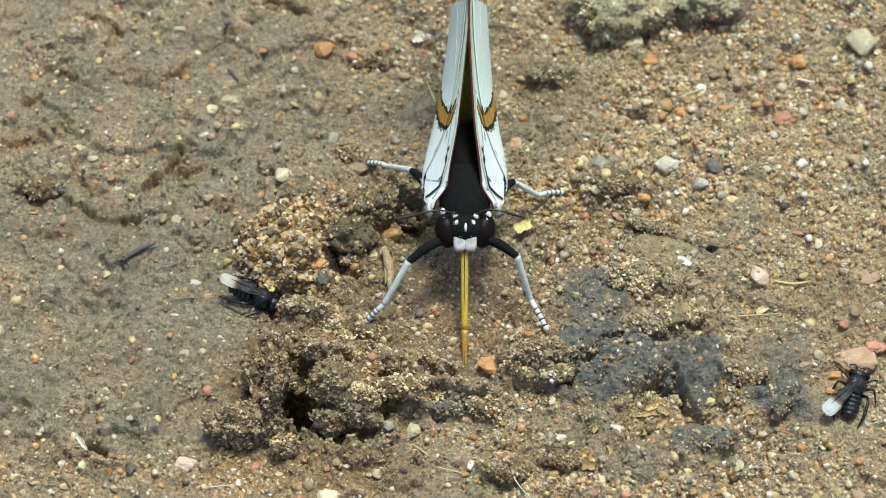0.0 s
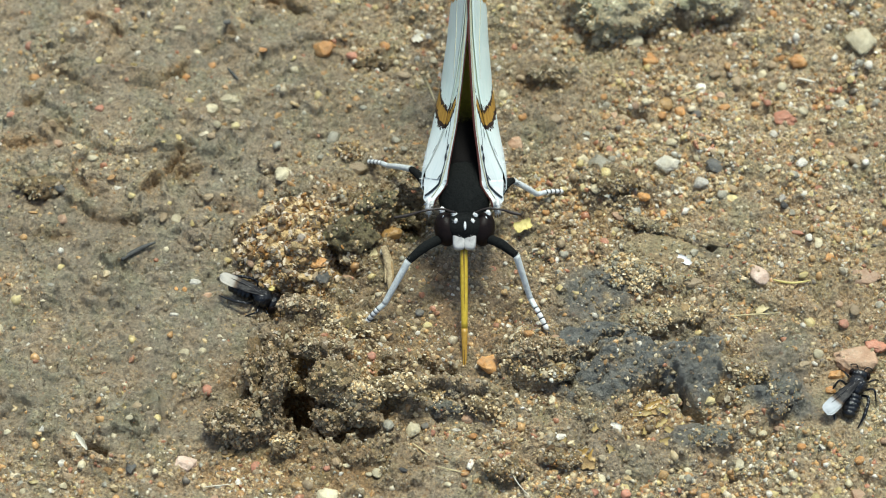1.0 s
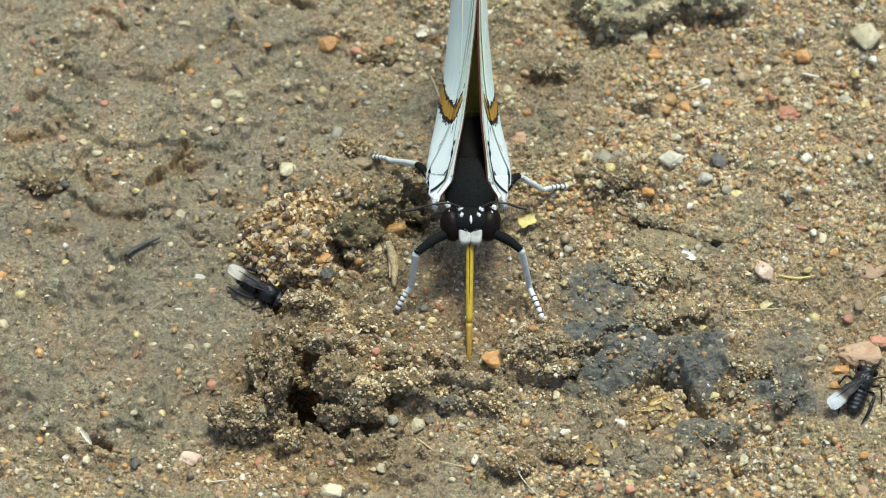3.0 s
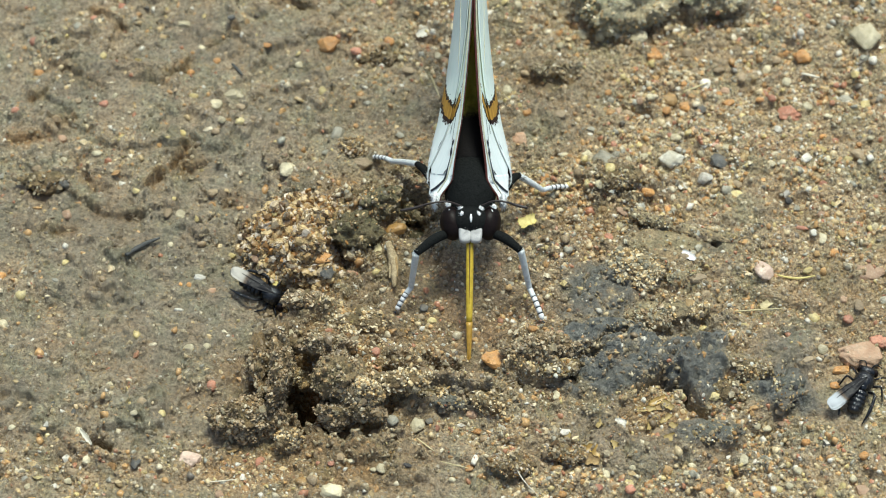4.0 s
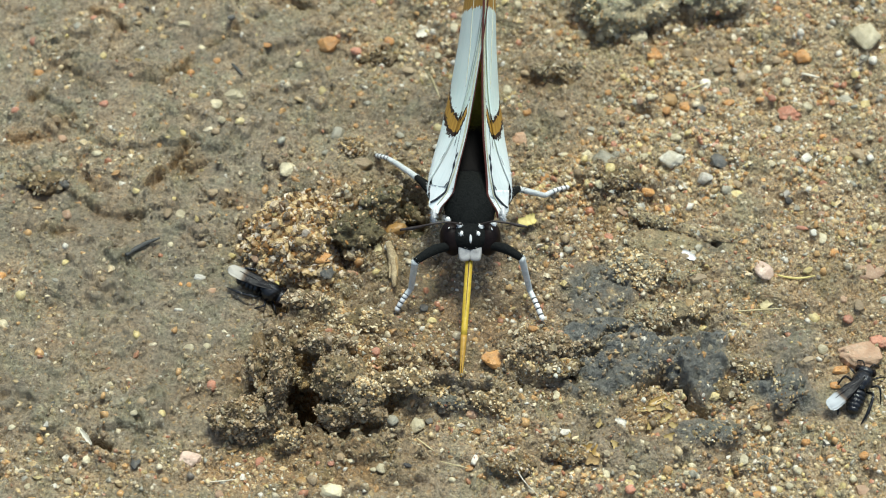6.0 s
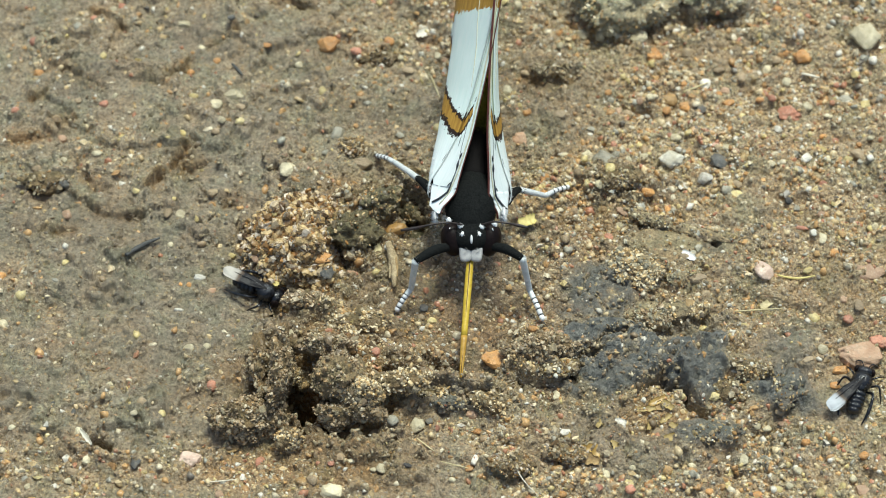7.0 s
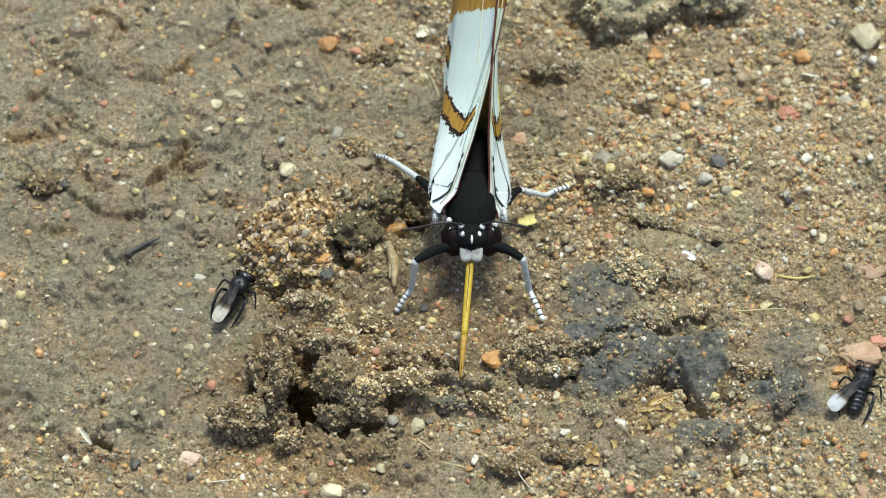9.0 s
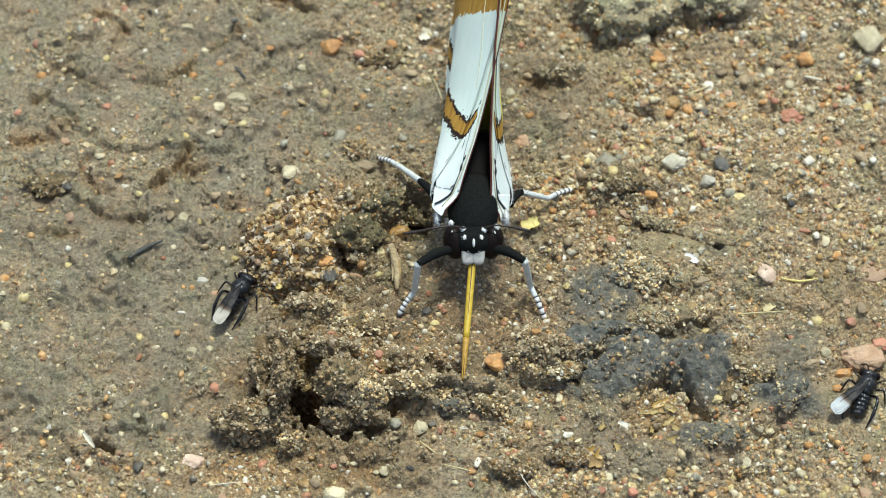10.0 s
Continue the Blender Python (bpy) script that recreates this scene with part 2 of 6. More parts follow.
HEIGHT += NEAR * (.16 + .2 * SANDY) * smooth(.55, 1.0, RIDGE)
LEDGE = layered(X, Y, 8.5, 55, 5, .58) + .12 * layered(X, Y, .8, 58, 2)
HEIGHT -= NEAR * (.22 - .05 * SANDY) * smooth(.035, 0, np.abs(layered(X, Y, 9, 57, 4, .55))) * smooth(0, .35, layered(X, Y, 7, 59, 2)) * smooth(7, 15, np.hypot(X, Y + 2))
HEIGHT += NEAR * (.42 - .22 * SANDY) * smooth(7, 15, np.hypot(X, Y + 2)) * (smooth(0, .07, LEDGE) + smooth(.42, .49, LEDGE) + smooth(-.42, -.35, LEDGE) - smooth(.16, .24, np.abs(LEDGE - .6)))
HEIGHT *= NEAR
HEIGHT -= HEIGHT[np.ix_(np.abs(GY) < 30, np.abs(GX) < 45)].mean()
CLAY, SAND = np.zeros_like(X), np.clip(.22 + .5 * SANDY + .22 * layered(X, Y, 7, 95, 3), 0, 1)
BROWN = np.clip(.25 * layered(X, Y, 8, 99, 3), 0, .25) * SANDY
WET = .45 + .35 * layered(X, Y, 9, 97, 3)

SAND, WET, BROWN = .45 + NEAR * (SAND - .45), .45 + NEAR * (WET - .45), NEAR * BROWN


def inside(x, y, rx, ry, turn, edge):
    c, s = math.cos(radians(turn)), math.sin(radians(turn))
    dx, dy = WX - x, WY - y
    d = np.hypot((c * dx + s * dy) / rx, (c * dy - s * dx) / ry)
    return smooth(1 + edge, 1 - edge, d)


def mound(x, y, rx, ry, high, turn=0, edge=.5, rough=0.0, grain=1.0):
    """Raises an uneven lump, or digs a hollow where high is negative."""
    global HEIGHT
    k = inside(x, y, rx, ry, turn, edge)
    HEIGHT = HEIGHT + k * (high + rough * layered(X, Y, grain, int(abs(x * 31 + y * 57)), 3, .6))


def slab(x, y, rx, ry, high, turn=0, lean=0.0, clay=.9, edge=.11):
    """A flat crust of clay with broken edges."""
    global HEIGHT, CLAY, SAND, WET
    k = inside(x, y, rx, ry, turn, edge)
    HEIGHT = HEIGHT * (1 - .55 * k) + k * (high + lean * (Y - y))
    CLAY = np.maximum(CLAY, clay * k * smooth(-1.0, -.2, layered(X, Y, 1.7, 83, 3, .6)))
    SAND = SAND * (1 - .55 * k)
    HEIGHT = HEIGHT + k * (.24 * layered(X, Y, 1.7, 86, 4, .68) + .30 * np.abs(layered(X, Y, 1.3, 88, 3, .6)) + .10 * layered(X, Y, .8, 84, 3, .6) - .5 * smooth(.16, 0, np.abs(layered(X, Y, 3.4, 85, 3, .5))))


def crack(x0, y0, x1, y1, wide, deep):
    """A fissure between two points."""
    global HEIGHT
    dx, dy = x1 - x0, y1 - y0
    t = np.clip(((WX - x0) * dx + (WY - y0) * dy) / (dx * dx + dy * dy), 0, 1)
    d = np.hypot(WX - x0 - t * dx, WY - y0 - t * dy)
    if deep < 1.5:
        wide, deep = .5 * wide, .5 * deep
    d = d + .30 * wide * layered(X, Y, .7, 43, 2)
    HEIGHT = HEIGHT - deep * np.exp(-np.abs(d / (.8 * wide)) ** 3.2) * (1 - .6 * np.abs(2 * t - 1) ** 3)


def ledge(pts, drop, wide=.35, deep=.9):
    """A broken step along a line: the far side stands higher, with a fissure at its foot, its shade browned into the
    soil.
    """
    global HEIGHT, BROWN
    wx, wy = X + .4 * (WX - X), Y + .4 * (WY - Y)
    best, side, along = np.full_like(X, 1e9), np.zeros_like(X), np.zeros_like(X)
    for k, ((x0, y0), (x1, y1)) in enumerate(zip(pts, pts[1:])):
        dx, dy = x1 - x0, y1 - y0
        size = math.hypot(dx, dy)
        raw = ((wx - x0) * dx + (wy - y0) * dy) / (size * size)
        t = np.clip(raw, 0, 1)
        d = np.hypot(wx - x0 - t * dx, wy - y0 - t * dy)
        near = d < best
        best = np.where(near, d, best)
        side = np.where(near, ((wy - y0) * dx - (wx - x0) * dy) / size, side)
        along = np.where(near, (k + t) / (len(pts) - 1), along)
    wide, deep = .55 * wide, .62 * deep
    taper = smooth(0, .12, along) * smooth(1, .88, along) * (.75 + .45 * layered(X, Y, 1.6, 47, 2))
    side = side + .30 * layered(X, Y, .9, 48, 3, .6)
    # warm dark shade of the fissure, painted into the soil colour
    BROWN = np.clip(BROWN + .9 * taper * np.exp(-(best / .8) ** 2), 0, 1)
    HEIGHT = HEIGHT + taper * drop * smooth(-.05, .16, side) * np.exp(-(best / 2.2) ** 2)
    HEIGHT = HEIGHT - taper * deep * np.exp(-np.abs((side + .5 * wide) / wide) ** 3) * smooth(1.5 * wide + .5, .2, best)


def tint(x, y, rx, ry, clay=0.0, sand=0.0, wet=0.0, turn=0, edge=.6):
    """Changes the kind of soil over a patch."""
    global CLAY, SAND, WET
    k = inside(x, y, rx, ry, turn, edge)
    CLAY, SAND, WET = np.clip(CLAY + k * clay, 0, 1), np.clip(SAND + k * sand, 0, 1), np.clip(WET + k * wet, 0, 1)


def brown(x, y, rx, ry, much, turn=0):
    """Darker, richer brown over a patch of mud."""
    global BROWN
    BROWN = np.clip(np.maximum(BROWN, much * inside(x, y, rx, ry, turn, .5)), 0, 1)


def flatten(x, y, rx, ry, z, much=.9):
    """Trodden, nearly level mud."""
    global HEIGHT
    k = much * inside(x, y, rx, ry, 0, .5)
    HEIGHT = HEIGHT * (1 - k) + k * (z + .16 * layered(X, Y, 1.2, 87, 3, .6))


# the gritty heap and the hollows beside it
mound(-14.31, 0.07, 4.2, 4.6, 3.0, 0, .38, .7, 1.0)
# soil darkened under the heap to paint the shade in gaps between grains
tint(-14.31, 0.07, 4.6, 4.8, sand=-.1, wet=.7)
brown(-14.31, 0.07, 4.8, 5.0, .9)
mound(-9.55, 0.60, 1.7, 2.2, -2.6, 0, .5)
mound(-7.88, 4.08, 2.4, 2.2, 1.8, 0, .4, .6)
mound(-4.35, 6.45, 3.0, 2.0, 1.3, 10, .5, .6)
mound(-2.13, 3.74, 1.8, 2.6, -2.2, 0, .5)
mound(-5.21, 9.54, 2.0, 1.6, -1.3, 0, .5)
mound(-14.90, -6.13, 2.2, 1.2, -1.6, 0, .5)
mound(-12.20, -7.60, 3.0, 1.2, .9, 8, .4, .5)
mound(-7.66, -7.73, 4.0, 2.2, .9, 0, .6, .4)
# the broken lump of mud in front of the butterfly
mound(-8.20, -12.60, 6.2, 2.2, 1.9, -8, .4, .6, 1.2)
mound(-10.20, -16.20, 5.6, 2.6, .5, -8, .4, .5, 1.2)
mound(-4.37, -15.60, 3.2, 1.5, 1.0, 5, .35, .5)
mound(-16.40, -13.20, 2.2, 3.0, 1.0, -15, .3, .5)
crack(-13.37, -12.02, -12.64, -18.59, 2.0, 9)
crack(-16.35, -14.01, -16.32, -17.20, .7, 5)
mound(-8.45, -20.58, 5.5, 2.2, .9, 0, .8, .5)
mound(-8.60, -19.50, 3.4, 1.0, -1.7, 0, .4)
mound(-12.70, -16.20, 1.2, 3.0, -3.4, 4, .3)
mound(-2.14, 4.62, 1.3, 1.9, -3.0, 0, .4)
mound(-15.20, -5.29, 2.4, .9, -2.4, 0, .4)
tint(-9.63, -14.63, 7, 4.5, sand=.2)
tint(0.86, -4.52, 10, 7, wet=.9, sand=-.1)
tint(-11.77, -12.77, 9, 8, wet=.35)
tint(-7.31, 2.73, 7, 6, wet=.9)
tint(17.98, 7.48, 5, 3, wet=.5)
# brown mud of the lump, with the warm bounce in its shadows coloured in
brown(-10.13, -15.24, 9.5, 5.5, 1.0, -8)
brown(-12.49, -23.37, 10, 3.5, .7)
tint(-12.49, -23.37, 9, 3, wet=.4)
tint(-6.05, -8.68, 5, 4, wet=.6)
brown(-7.86, 2.73, 5, 6, .6)
brown(-4.49, -5.81, 10, 6, .55)
tint(-4.49, -5.81, 9, 6, wet=.5)
brown(7.40, -13.39, 7, 3, .3, -14)
brown(18.93, -19.20, 4, 2, .7)
tint(19.0, -22.6, 12, 4, clay=.26)
# ledges to the right of it
mound(0.84, -14.75, 4.2, 1.3, 1.8, 0, .35, .6)
crack(-4.15, -13.20, 0.58, -13.40, 1.1, 3.4)
mound(7.42, -12.02, 4.6, 2.2, 1.5, -14, .25, .4)
crack(5.40, -14.60, 10.74, -15.40, .6, 1.4)
mound(0.83, -17.38, 2.4, 1.1, .6, 0, .4, .5)
tint(-0.21, -16.77, 3.0, 1.0, clay=.6)
crack(6.23, -20.82, 11.09, -22.19, .5, 1.2)
mound(5.92, -24.84, 3.0, 1.4, -.8, 0, .6)
mound(10.57, -22.48, 1.6, 1.1, .8, 0, .4, .4)
# grey clay crusts
slab(15.30, -12.70, 5.6, 4.0, 1.1, 12, .10, .95, .16)
slab(23.50, -12.70, 3.1, 3.7, 1.0, -6, .08, .95, .16)
tint(18.60, -9.60, 6, 2.0, clay=.75, edge=.8)
mound(17.11, -13.39, 4.6, 3.0, .3, 12, .5, .6, 1.6)
mound(23.40, -13.39, 2.6, 3.0, .3, -6, .5, .7, 1.4)
crack(18.90, -16.40, 21.20, -14.10, .55, 2.6)
crack(21.30, -15.00, 23.90, -18.60, .55, 2.8)
crack(11.60, -14.60, 14.60, -11.30, .5, 1.6)
crack(14.80, -10.90, 17.50, -9.20, .4, 1.6)
tint(20.30, -18.60, 3.4, 1.6, clay=-.6, sand=.3)
tint(17.00, -20.00, 7, 3.2, sand=-.45)
slab(31.61, -12.46, 2.6, 6.0, .4, -21, .0, .36, .4)
tint(31.35, -15.85, 2.0, 2.4, clay=.3, wet=.2)
crack(29.42, -13.70, 30.78, -16.47, .5, 1.3)
slab(14.51, -5.16, 3.6, 3.6, .5, 0, .0, .85, .4)
slab(24.03, -20.40, 3.8, 1.8, .5, 0, .0, .7, .3)
slab(21.77, 0.73, 4.6, 1.9, .5, -8, .0, .2)
mound(25.62, 0.60, .6, .4, -.9, 0, .5)
tint(31.56, -16.47, 2.6, 2.0, clay=.75)
mound(31.54, -16.77, 2.2, 1.6, .5, 20, .5, .6, .7)
mound(28.84, -21.59, 1.6, 1.6, -.9, 0, .5, .4)
mound(22.10, -8.37, 3.0, 1.6, -1.2, 0, .5, .6)
mound(17.98, 7.48, 4.0, 1.9, .8, 0, .5, .6)
tint(17.98, 7.48, 4.0, 2.0, clay=.35)
mound(20.79, -2.56, 4.5, 3.2, .6, 0, .5, .5)
# far side
mound(16.60, 26.80, 3.6, 1.0, -.6, 0, .5)
mound(27.54, 28.32, 4.0, 1.6, -.3, 0, .5)
slab(27.41, 30.98, 4.5, 1.6, 1.2, 0, .0, .45)
crack(31.54, 27.57, 32.27, 25.70, .4, 1.2)
crack(18.15, 18.15, 20.62, 16.58, .45, 1.5)
# the smooth mud with its fissures
tint(-31.36, -3.87, 17, 12, sand=-.2, wet=.05)
tint(-32.42, 19.64, 20, 14, sand=-.12, wet=-.15)
tint(-4.76, 18.73, 9, 5, sand=-.3, wet=.2)
tint(9.95, 18.01, 6, 7, sand=-.35, wet=.2)
ledge([(-36.87, 30.6), (-34.09, 28.47), (-32.18, 26.07)], .7, .40, .9)
ledge([(-41.47, 23.84), (-37.27, 21.64), (-35.45, 20.18), (-33.2, 19.3)], .6, .42, .8)
ledge([(-31.54, 21.13), (-28.06, 20.18), (-25.95, 22.96), (-25.02, 24.73)], .8, .45, 1.1)
ledge([(-43.87, 13.59), (-41.0, 13.5), (-38.32, 14.09)], .5, .26, .8)
ledge([(-29.6, 6.7), (-26.82, 9.33), (-24.3, 12.6)], .9, .50, 1.3)
ledge([(-41.6, 8.1), (-39.2, 7.0), (-36.3, 6.79)], .7, .45, 1.0)
ledge([(-36.6, 6.1), (-32.53, 4.41), (-28.6, 3.94)], .8, .50, 1.1)
ledge([(-37.2, 10.6), (-33.6, 7.1)], .6, .42, 1.0)
ledge([(-39.6, 15.26), (-36.4, 15.79)], .5, .25, .7)
ledge([(-26.0, 9.2), (-23.0, 10.6)], .5, .22, .7)
ledge([(-18.2, 31.3), (-15.36, 30.75), (-12.6, 29.7)], .9, .55, 1.2)
ledge([(-9.2, 22.9), (-7.68, 24.0), (-4.9, 24.21)], 1.0, .55, 1.2)
ledge([(7.4, 21.5), (10.59, 20.9), (13.3, 21.27)], .3, .20, .2)
ledge([(-22.1, 6.0), (-19.5, 6.4)], .3, .18, .5)
ledge([(-24.5, 25.6), (-20.6, 27.3)], .5, .22, .7)
ledge([(-40.2, 2.6), (-35.0, 2.2)], .5, .22, .7)
ledge([(5.3, -21.7), (8.9, -22.5)], .6, .35, .9)
ledge([(-42.0, 18.4), (-39.4, 18.9)], .4, .25, .6)
mound(-10.9, 26.9, 2.6, 1.0, .6, 5, .4, .5)
mound(10.90, 22.22, 2.4, 1.0, .5, 0, .4, .4)
crack(5.94, 14.44, 8.75, 14.80, .5, 1.0)
crack(-31.86, -4.39, -29.16, -4.65, .3, .6)
crack(-26.62, -2.43, -24.79, -1.58, .3, .7)
mound(-30.79, -21.71, .75, .75, -2.4, 0, .35)
mound(-21.47, -16.28, .38, .42, -1.6, 0, .35)
mound(-36.92, -24.84, 9, 4, .3, 0, .8, .3)
tint(-27.27, -24.25, 17, 3, sand=.35)

flatten(22.00, -0.07, 4.4, 2.0, .75, .9)
tint(22.00, -0.07, 4.4, 2.0, sand=-.7, edge=.3)
ledge([(18.4, 3.5), (22.65, 1.93), (26.4, .7)], .25, .26, .9)
mound(25.3, .35, 1.0, .30, -1.2, -18, .4)
flatten(3.27, -11.83, 1.6, 2.4, .1, .7)
brown(-7.76, -2.56, 5, 5, .5)
tint(-7.76, -2.56, 5, 5, wet=.8)
mound(-7.76, -2.56, 4.5, 4, -.2, 0, .6, .7, 1.1)
brown(-0.5, -8.6, 8, 5.5, .8)
tint(-0.5, -8.6, 8, 5.5, wet=.7, sand=.15, clay=.30)
tint(8.5, .5, 6, 5.5, wet=.8, sand=-.05, clay=.16)
brown(16.5, 3.8, 7, 4.0, .5)
tint(16.5, 4.6, 7, 3.0, wet=.5)
brown(21.7, 0.0, 4.6, 2.2, .5)
tint(21.7, 0.0, 4.6, 2.2, wet=-.6)
flatten(37.03, -16.47, 3.6, 3.4, -.3)
flatten(-20.21, -6.77, 3.2, 3.6, -.2, .7)


def ground_height(x, y):
    """Height of the ground in millimetres at places in millimetres."""
    x, y = np.asarray(x, float), np.asarray(y, float)
    i = np.clip(np.searchsorted(GX, x) - 1, 0, len(GX) - 2)
    j = np.clip(np.searchsorted(GY, y) - 1, 0, len(GY) - 2)
    a, b = (x - GX[i]) / (GX[i + 1] - GX[i]), (y - GY[j]) / (GY[j + 1] - GY[j])
    lo = HEIGHT[j, i] * (1 - a) + HEIGHT[j, i + 1] * a
    return lo * (1 - b) + (HEIGHT[j + 1, i] * (1 - a) + HEIGHT[j + 1, i + 1] * a) * b


def at(grid, x, y):
    return grid[np.clip(np.searchsorted(GY, y), 0, len(GY) - 1), np.clip(np.searchsorted(GX, x), 0, len(GX) - 1)]


def build_ground():
    ny, nx = X.shape
    me = bpy.data.meshes.new("ground")
    me.vertices.add(nx * ny)
    me.vertices.foreach_set("co", (np.stack([X, Y, HEIGHT], -1) * MM).astype(np.float32).ravel())
    k = (np.arange(ny - 1)[:, None] * nx + np.arange(nx - 1)[None, :]).ravel()
    quads = np.stack([k, k + 1, k + nx + 1, k + nx], -1).astype(np.int32)
    me.loops.add(quads.size)
    me.loops.foreach_set("vertex_index", quads.ravel())
    me.polygons.add(len(quads))
    me.polygons.foreach_set("loop_start", np.arange(0, quads.size, 4, dtype=np.int32))
    me.update(calc_edges=True)
    me.polygons.foreach_set("use_smooth", np.ones(len(quads), bool))
    soil = me.attributes.new("soil", "FLOAT_COLOR", "POINT")
    soil.data.foreach_set("color", np.stack([CLAY, SAND, WET, BROWN], -1).astype(np.float32).ravel())
    me.materials.append(MUD)
    return tagged(new("ground", me), "wet brown mud with cracks, grit and crusts of grey clay", "ground", kind="structure")


GROUND = build_ground()



# ---- loose things on the ground ----
def rock_mesh(name, r, seed, levels, rough, material, sharp=.5, crag=0.0):
    """A worn stone or clod: an icosphere pushed in and out by noise, with a few flat facets."""
    bm = bmesh.new()
    bmesh.ops.create_icosphere(bm, subdivisions=levels, radius=1)
    rng = random.Random(seed)
    cuts = [(Vector((rng.gauss(0, 1), rng.gauss(0, 1), rng.gauss(0, 1))).normalized(), rng.uniform(.62, .9)) for _ in range(int(9 * sharp))]
    o = Vector((seed * 3.17 % 50, seed * 7.31 % 50, seed * 1.73 % 50))
    for v in bm.verts:
        n = v.co.normalized()
        k = 1 + (0 if crag else rough) * (noise.noise(n * 1.3 + o) + .5 * noise.noise(n * 3.1 + o) + .36 * noise.noise(n * 6 + o) + .24 * noise.noise(n * 13 + o) + .14 * noise.noise(n * 27 + o))
        if crag:
            q = Vector((n.x * r[0], n.y * r[1], n.z * r[2]))
            k += min(crag / min(r), .62) * (.80 * noise.noise(q * .42 + o) + .60 * noise.noise(q * .95 + o) + .85 * abs(noise.noise(q * 1.15 - o)) - .28 + .45 * abs(noise.noise(q * 2.5 + o)) + .18 * noise.noise(q * 5 + o))
        p = n * k
        for d, lim in cuts:
            over = p.dot(d) - lim
            if over > 0:
                p -= d * over * .85
        v.co = Vector((p.x * r[0], p.y * r[1], p.z * r[2])) * MM
    me = bpy.data.meshes.new(name)
    bm.to_mesh(me)
    bm.free()
    me.materials.append(material)
    me.polygons.foreach_set("use_smooth", [True] * len(me.polygons))
    return me


PEBBLE_LABELS = {
    "cream": "small rounded cream pebble half sunk in mud",
    "white": "small white quartz chip on damp grit",
    "orange": "small orange-brown pebble lying in damp grit",
    "rust": "small dull red pebble half sunk in grit",
    "tan": "small tan pebble pressed into the mud",
    "grey": "small pale grey pebble in damp soil",
    "slate": "small dark slate-grey stone in the mud",
    "chalk": "small blocky chalk-white stone with brown specks",
    "rose": "small pale rose and white stone on grit",
    "pink": "pinkish brown gritty stone on wet mud",
    "yellow": "small yellowish pebble on brown mud",
    "amber": "small glossy amber-brown pebble in grit",
    "black": "small black stone chip in damp soil",
}
PEBBLES = []


def pebble(kind, x, y, rx, ry, turn):
    """A single stone that shows, half sunk in the soil."""
    rz = (.68 if rx < 1.5 else .5) * min(rx, ry)
    ob = new("pebble", rock_mesh("pebble", (rx, ry, rz), len(PEBBLES) + 3, 3 if rx < .6 else 4, .24 if rx < .9 else .36, STONE[kind], .9))
    ob.matrix_basis = pose(x * MM, y * MM, (float(ground_height(x, y)) + .14 * rz) * MM, 0, 0, turn)
    size = "large " if rx > 1.2 else ""
    tagged(ob, PEBBLE_LABELS[kind].replace("small ", size) if size else PEBBLE_LABELS[kind], "pebble", "scattered pebbles")
    PEBBLES.append((x, y, max(rx, ry)))
    return ob


pebble("cream", -26.59, 28.36, 0.81, 0.47, -10)
pebble("slate", -21.53, 27.76, 0.43, 0.35, -6)
pebble("yellow", -34.22, 22.83, 0.38, 0.41, -19)
pebble("orange", -25.49, 22.19, 0.43, 0.41, 21)
pebble("orange", -22.98, 23.92, 0.43, 0.41, 0)
pebble("orange", -17.90, 24.96, 0.49, 0.41, 5)
pebble("cream", -21.04, 18.64, 1.14, 0.70, -16)
pebble("cream", -22.56, 17.28, 0.76, 0.70, -20)
pebble("tan", -20.20, 16.83, 0.65, 0.35, -21)
pebble("cream", -21.93, 14.90, 0.43, 0.41, -24)
pebble("yellow", -20.13, 14.73, 0.54, 0.41, 0)
pebble("tan", -22.41, 13.73, 0.49, 0.35, 10)
pebble("tan", -36.47, 17.81, 0.38, 0.35, -7)
pebble("rust", -33.84, 17.38, 0.49, 0.41, 23)
pebble("cream", -32.75, 18.26, 0.27, 0.35, -22)
pebble("pink", -37.70, 13.25, 0.49, 0.53, -11)
pebble("cream", -37.19, 10.24, 0.38, 0.35, 8)
pebble("cream", -33.96, 11.22, 0.60, 0.35, 9)
pebble("cream", -15.23, 8.94, 0.76, 0.94, -2)
pebble("cream", -24.57, 25.62, 0.38, 0.29, -8)
pebble("grey", -27.30, 24.85, 0.33, 0.35, 24)
pebble("tan", -18.88, 15.17, 0.38, 0.29, -14)
pebble("yellow", -27.09, 12.44, 0.22, 0.18, -19)
pebble("tan", -22.05, 24.47, 0.27, 0.29, -9)
pebble("orange", -11.62, 25.42, 1.03, 0.94, -12)
pebble("rust", -8.81, 24.25, 0.60, 0.53, -24)
pebble("tan", -10.19, 28.73, 0.49, 0.41, 16)
pebble("cream", -0.63, 24.47, 0.49, 0.47, -9)
pebble("tan", -3.47, 21.74, 0.70, 0.41, -8)
pebble("grey", -10.44, 14.25, 0.81, 0.88, -13)
pebble("tan", -8.00, 10.18, 1.08, 0.64, -15)
pebble("grey", -4.26, 13.76, 0.43, 0.41, -6)
pebble("grey", -3.45, 12.12, 0.43, 0.35, -7)
pebble("grey", -11.65, 11.74, 0.38, 0.35, 15)
pebble("pink", 7.60, 13.00, 0.92, 0.82, 21)
pebble("cream", 14.30, 27.58, 0.60, 0.59, -2)
pebble("tan", 8.32, 21.54, 0.49, 0.35, -20)
pebble("tan", 11.56, 15.96, 0.70, 0.47, 13)
pebble("cream", 14.09, 11.36, 0.65, 0.53, -4)
pebble("cream", 20.04, 26.58, 0.87, 0.82, 17)
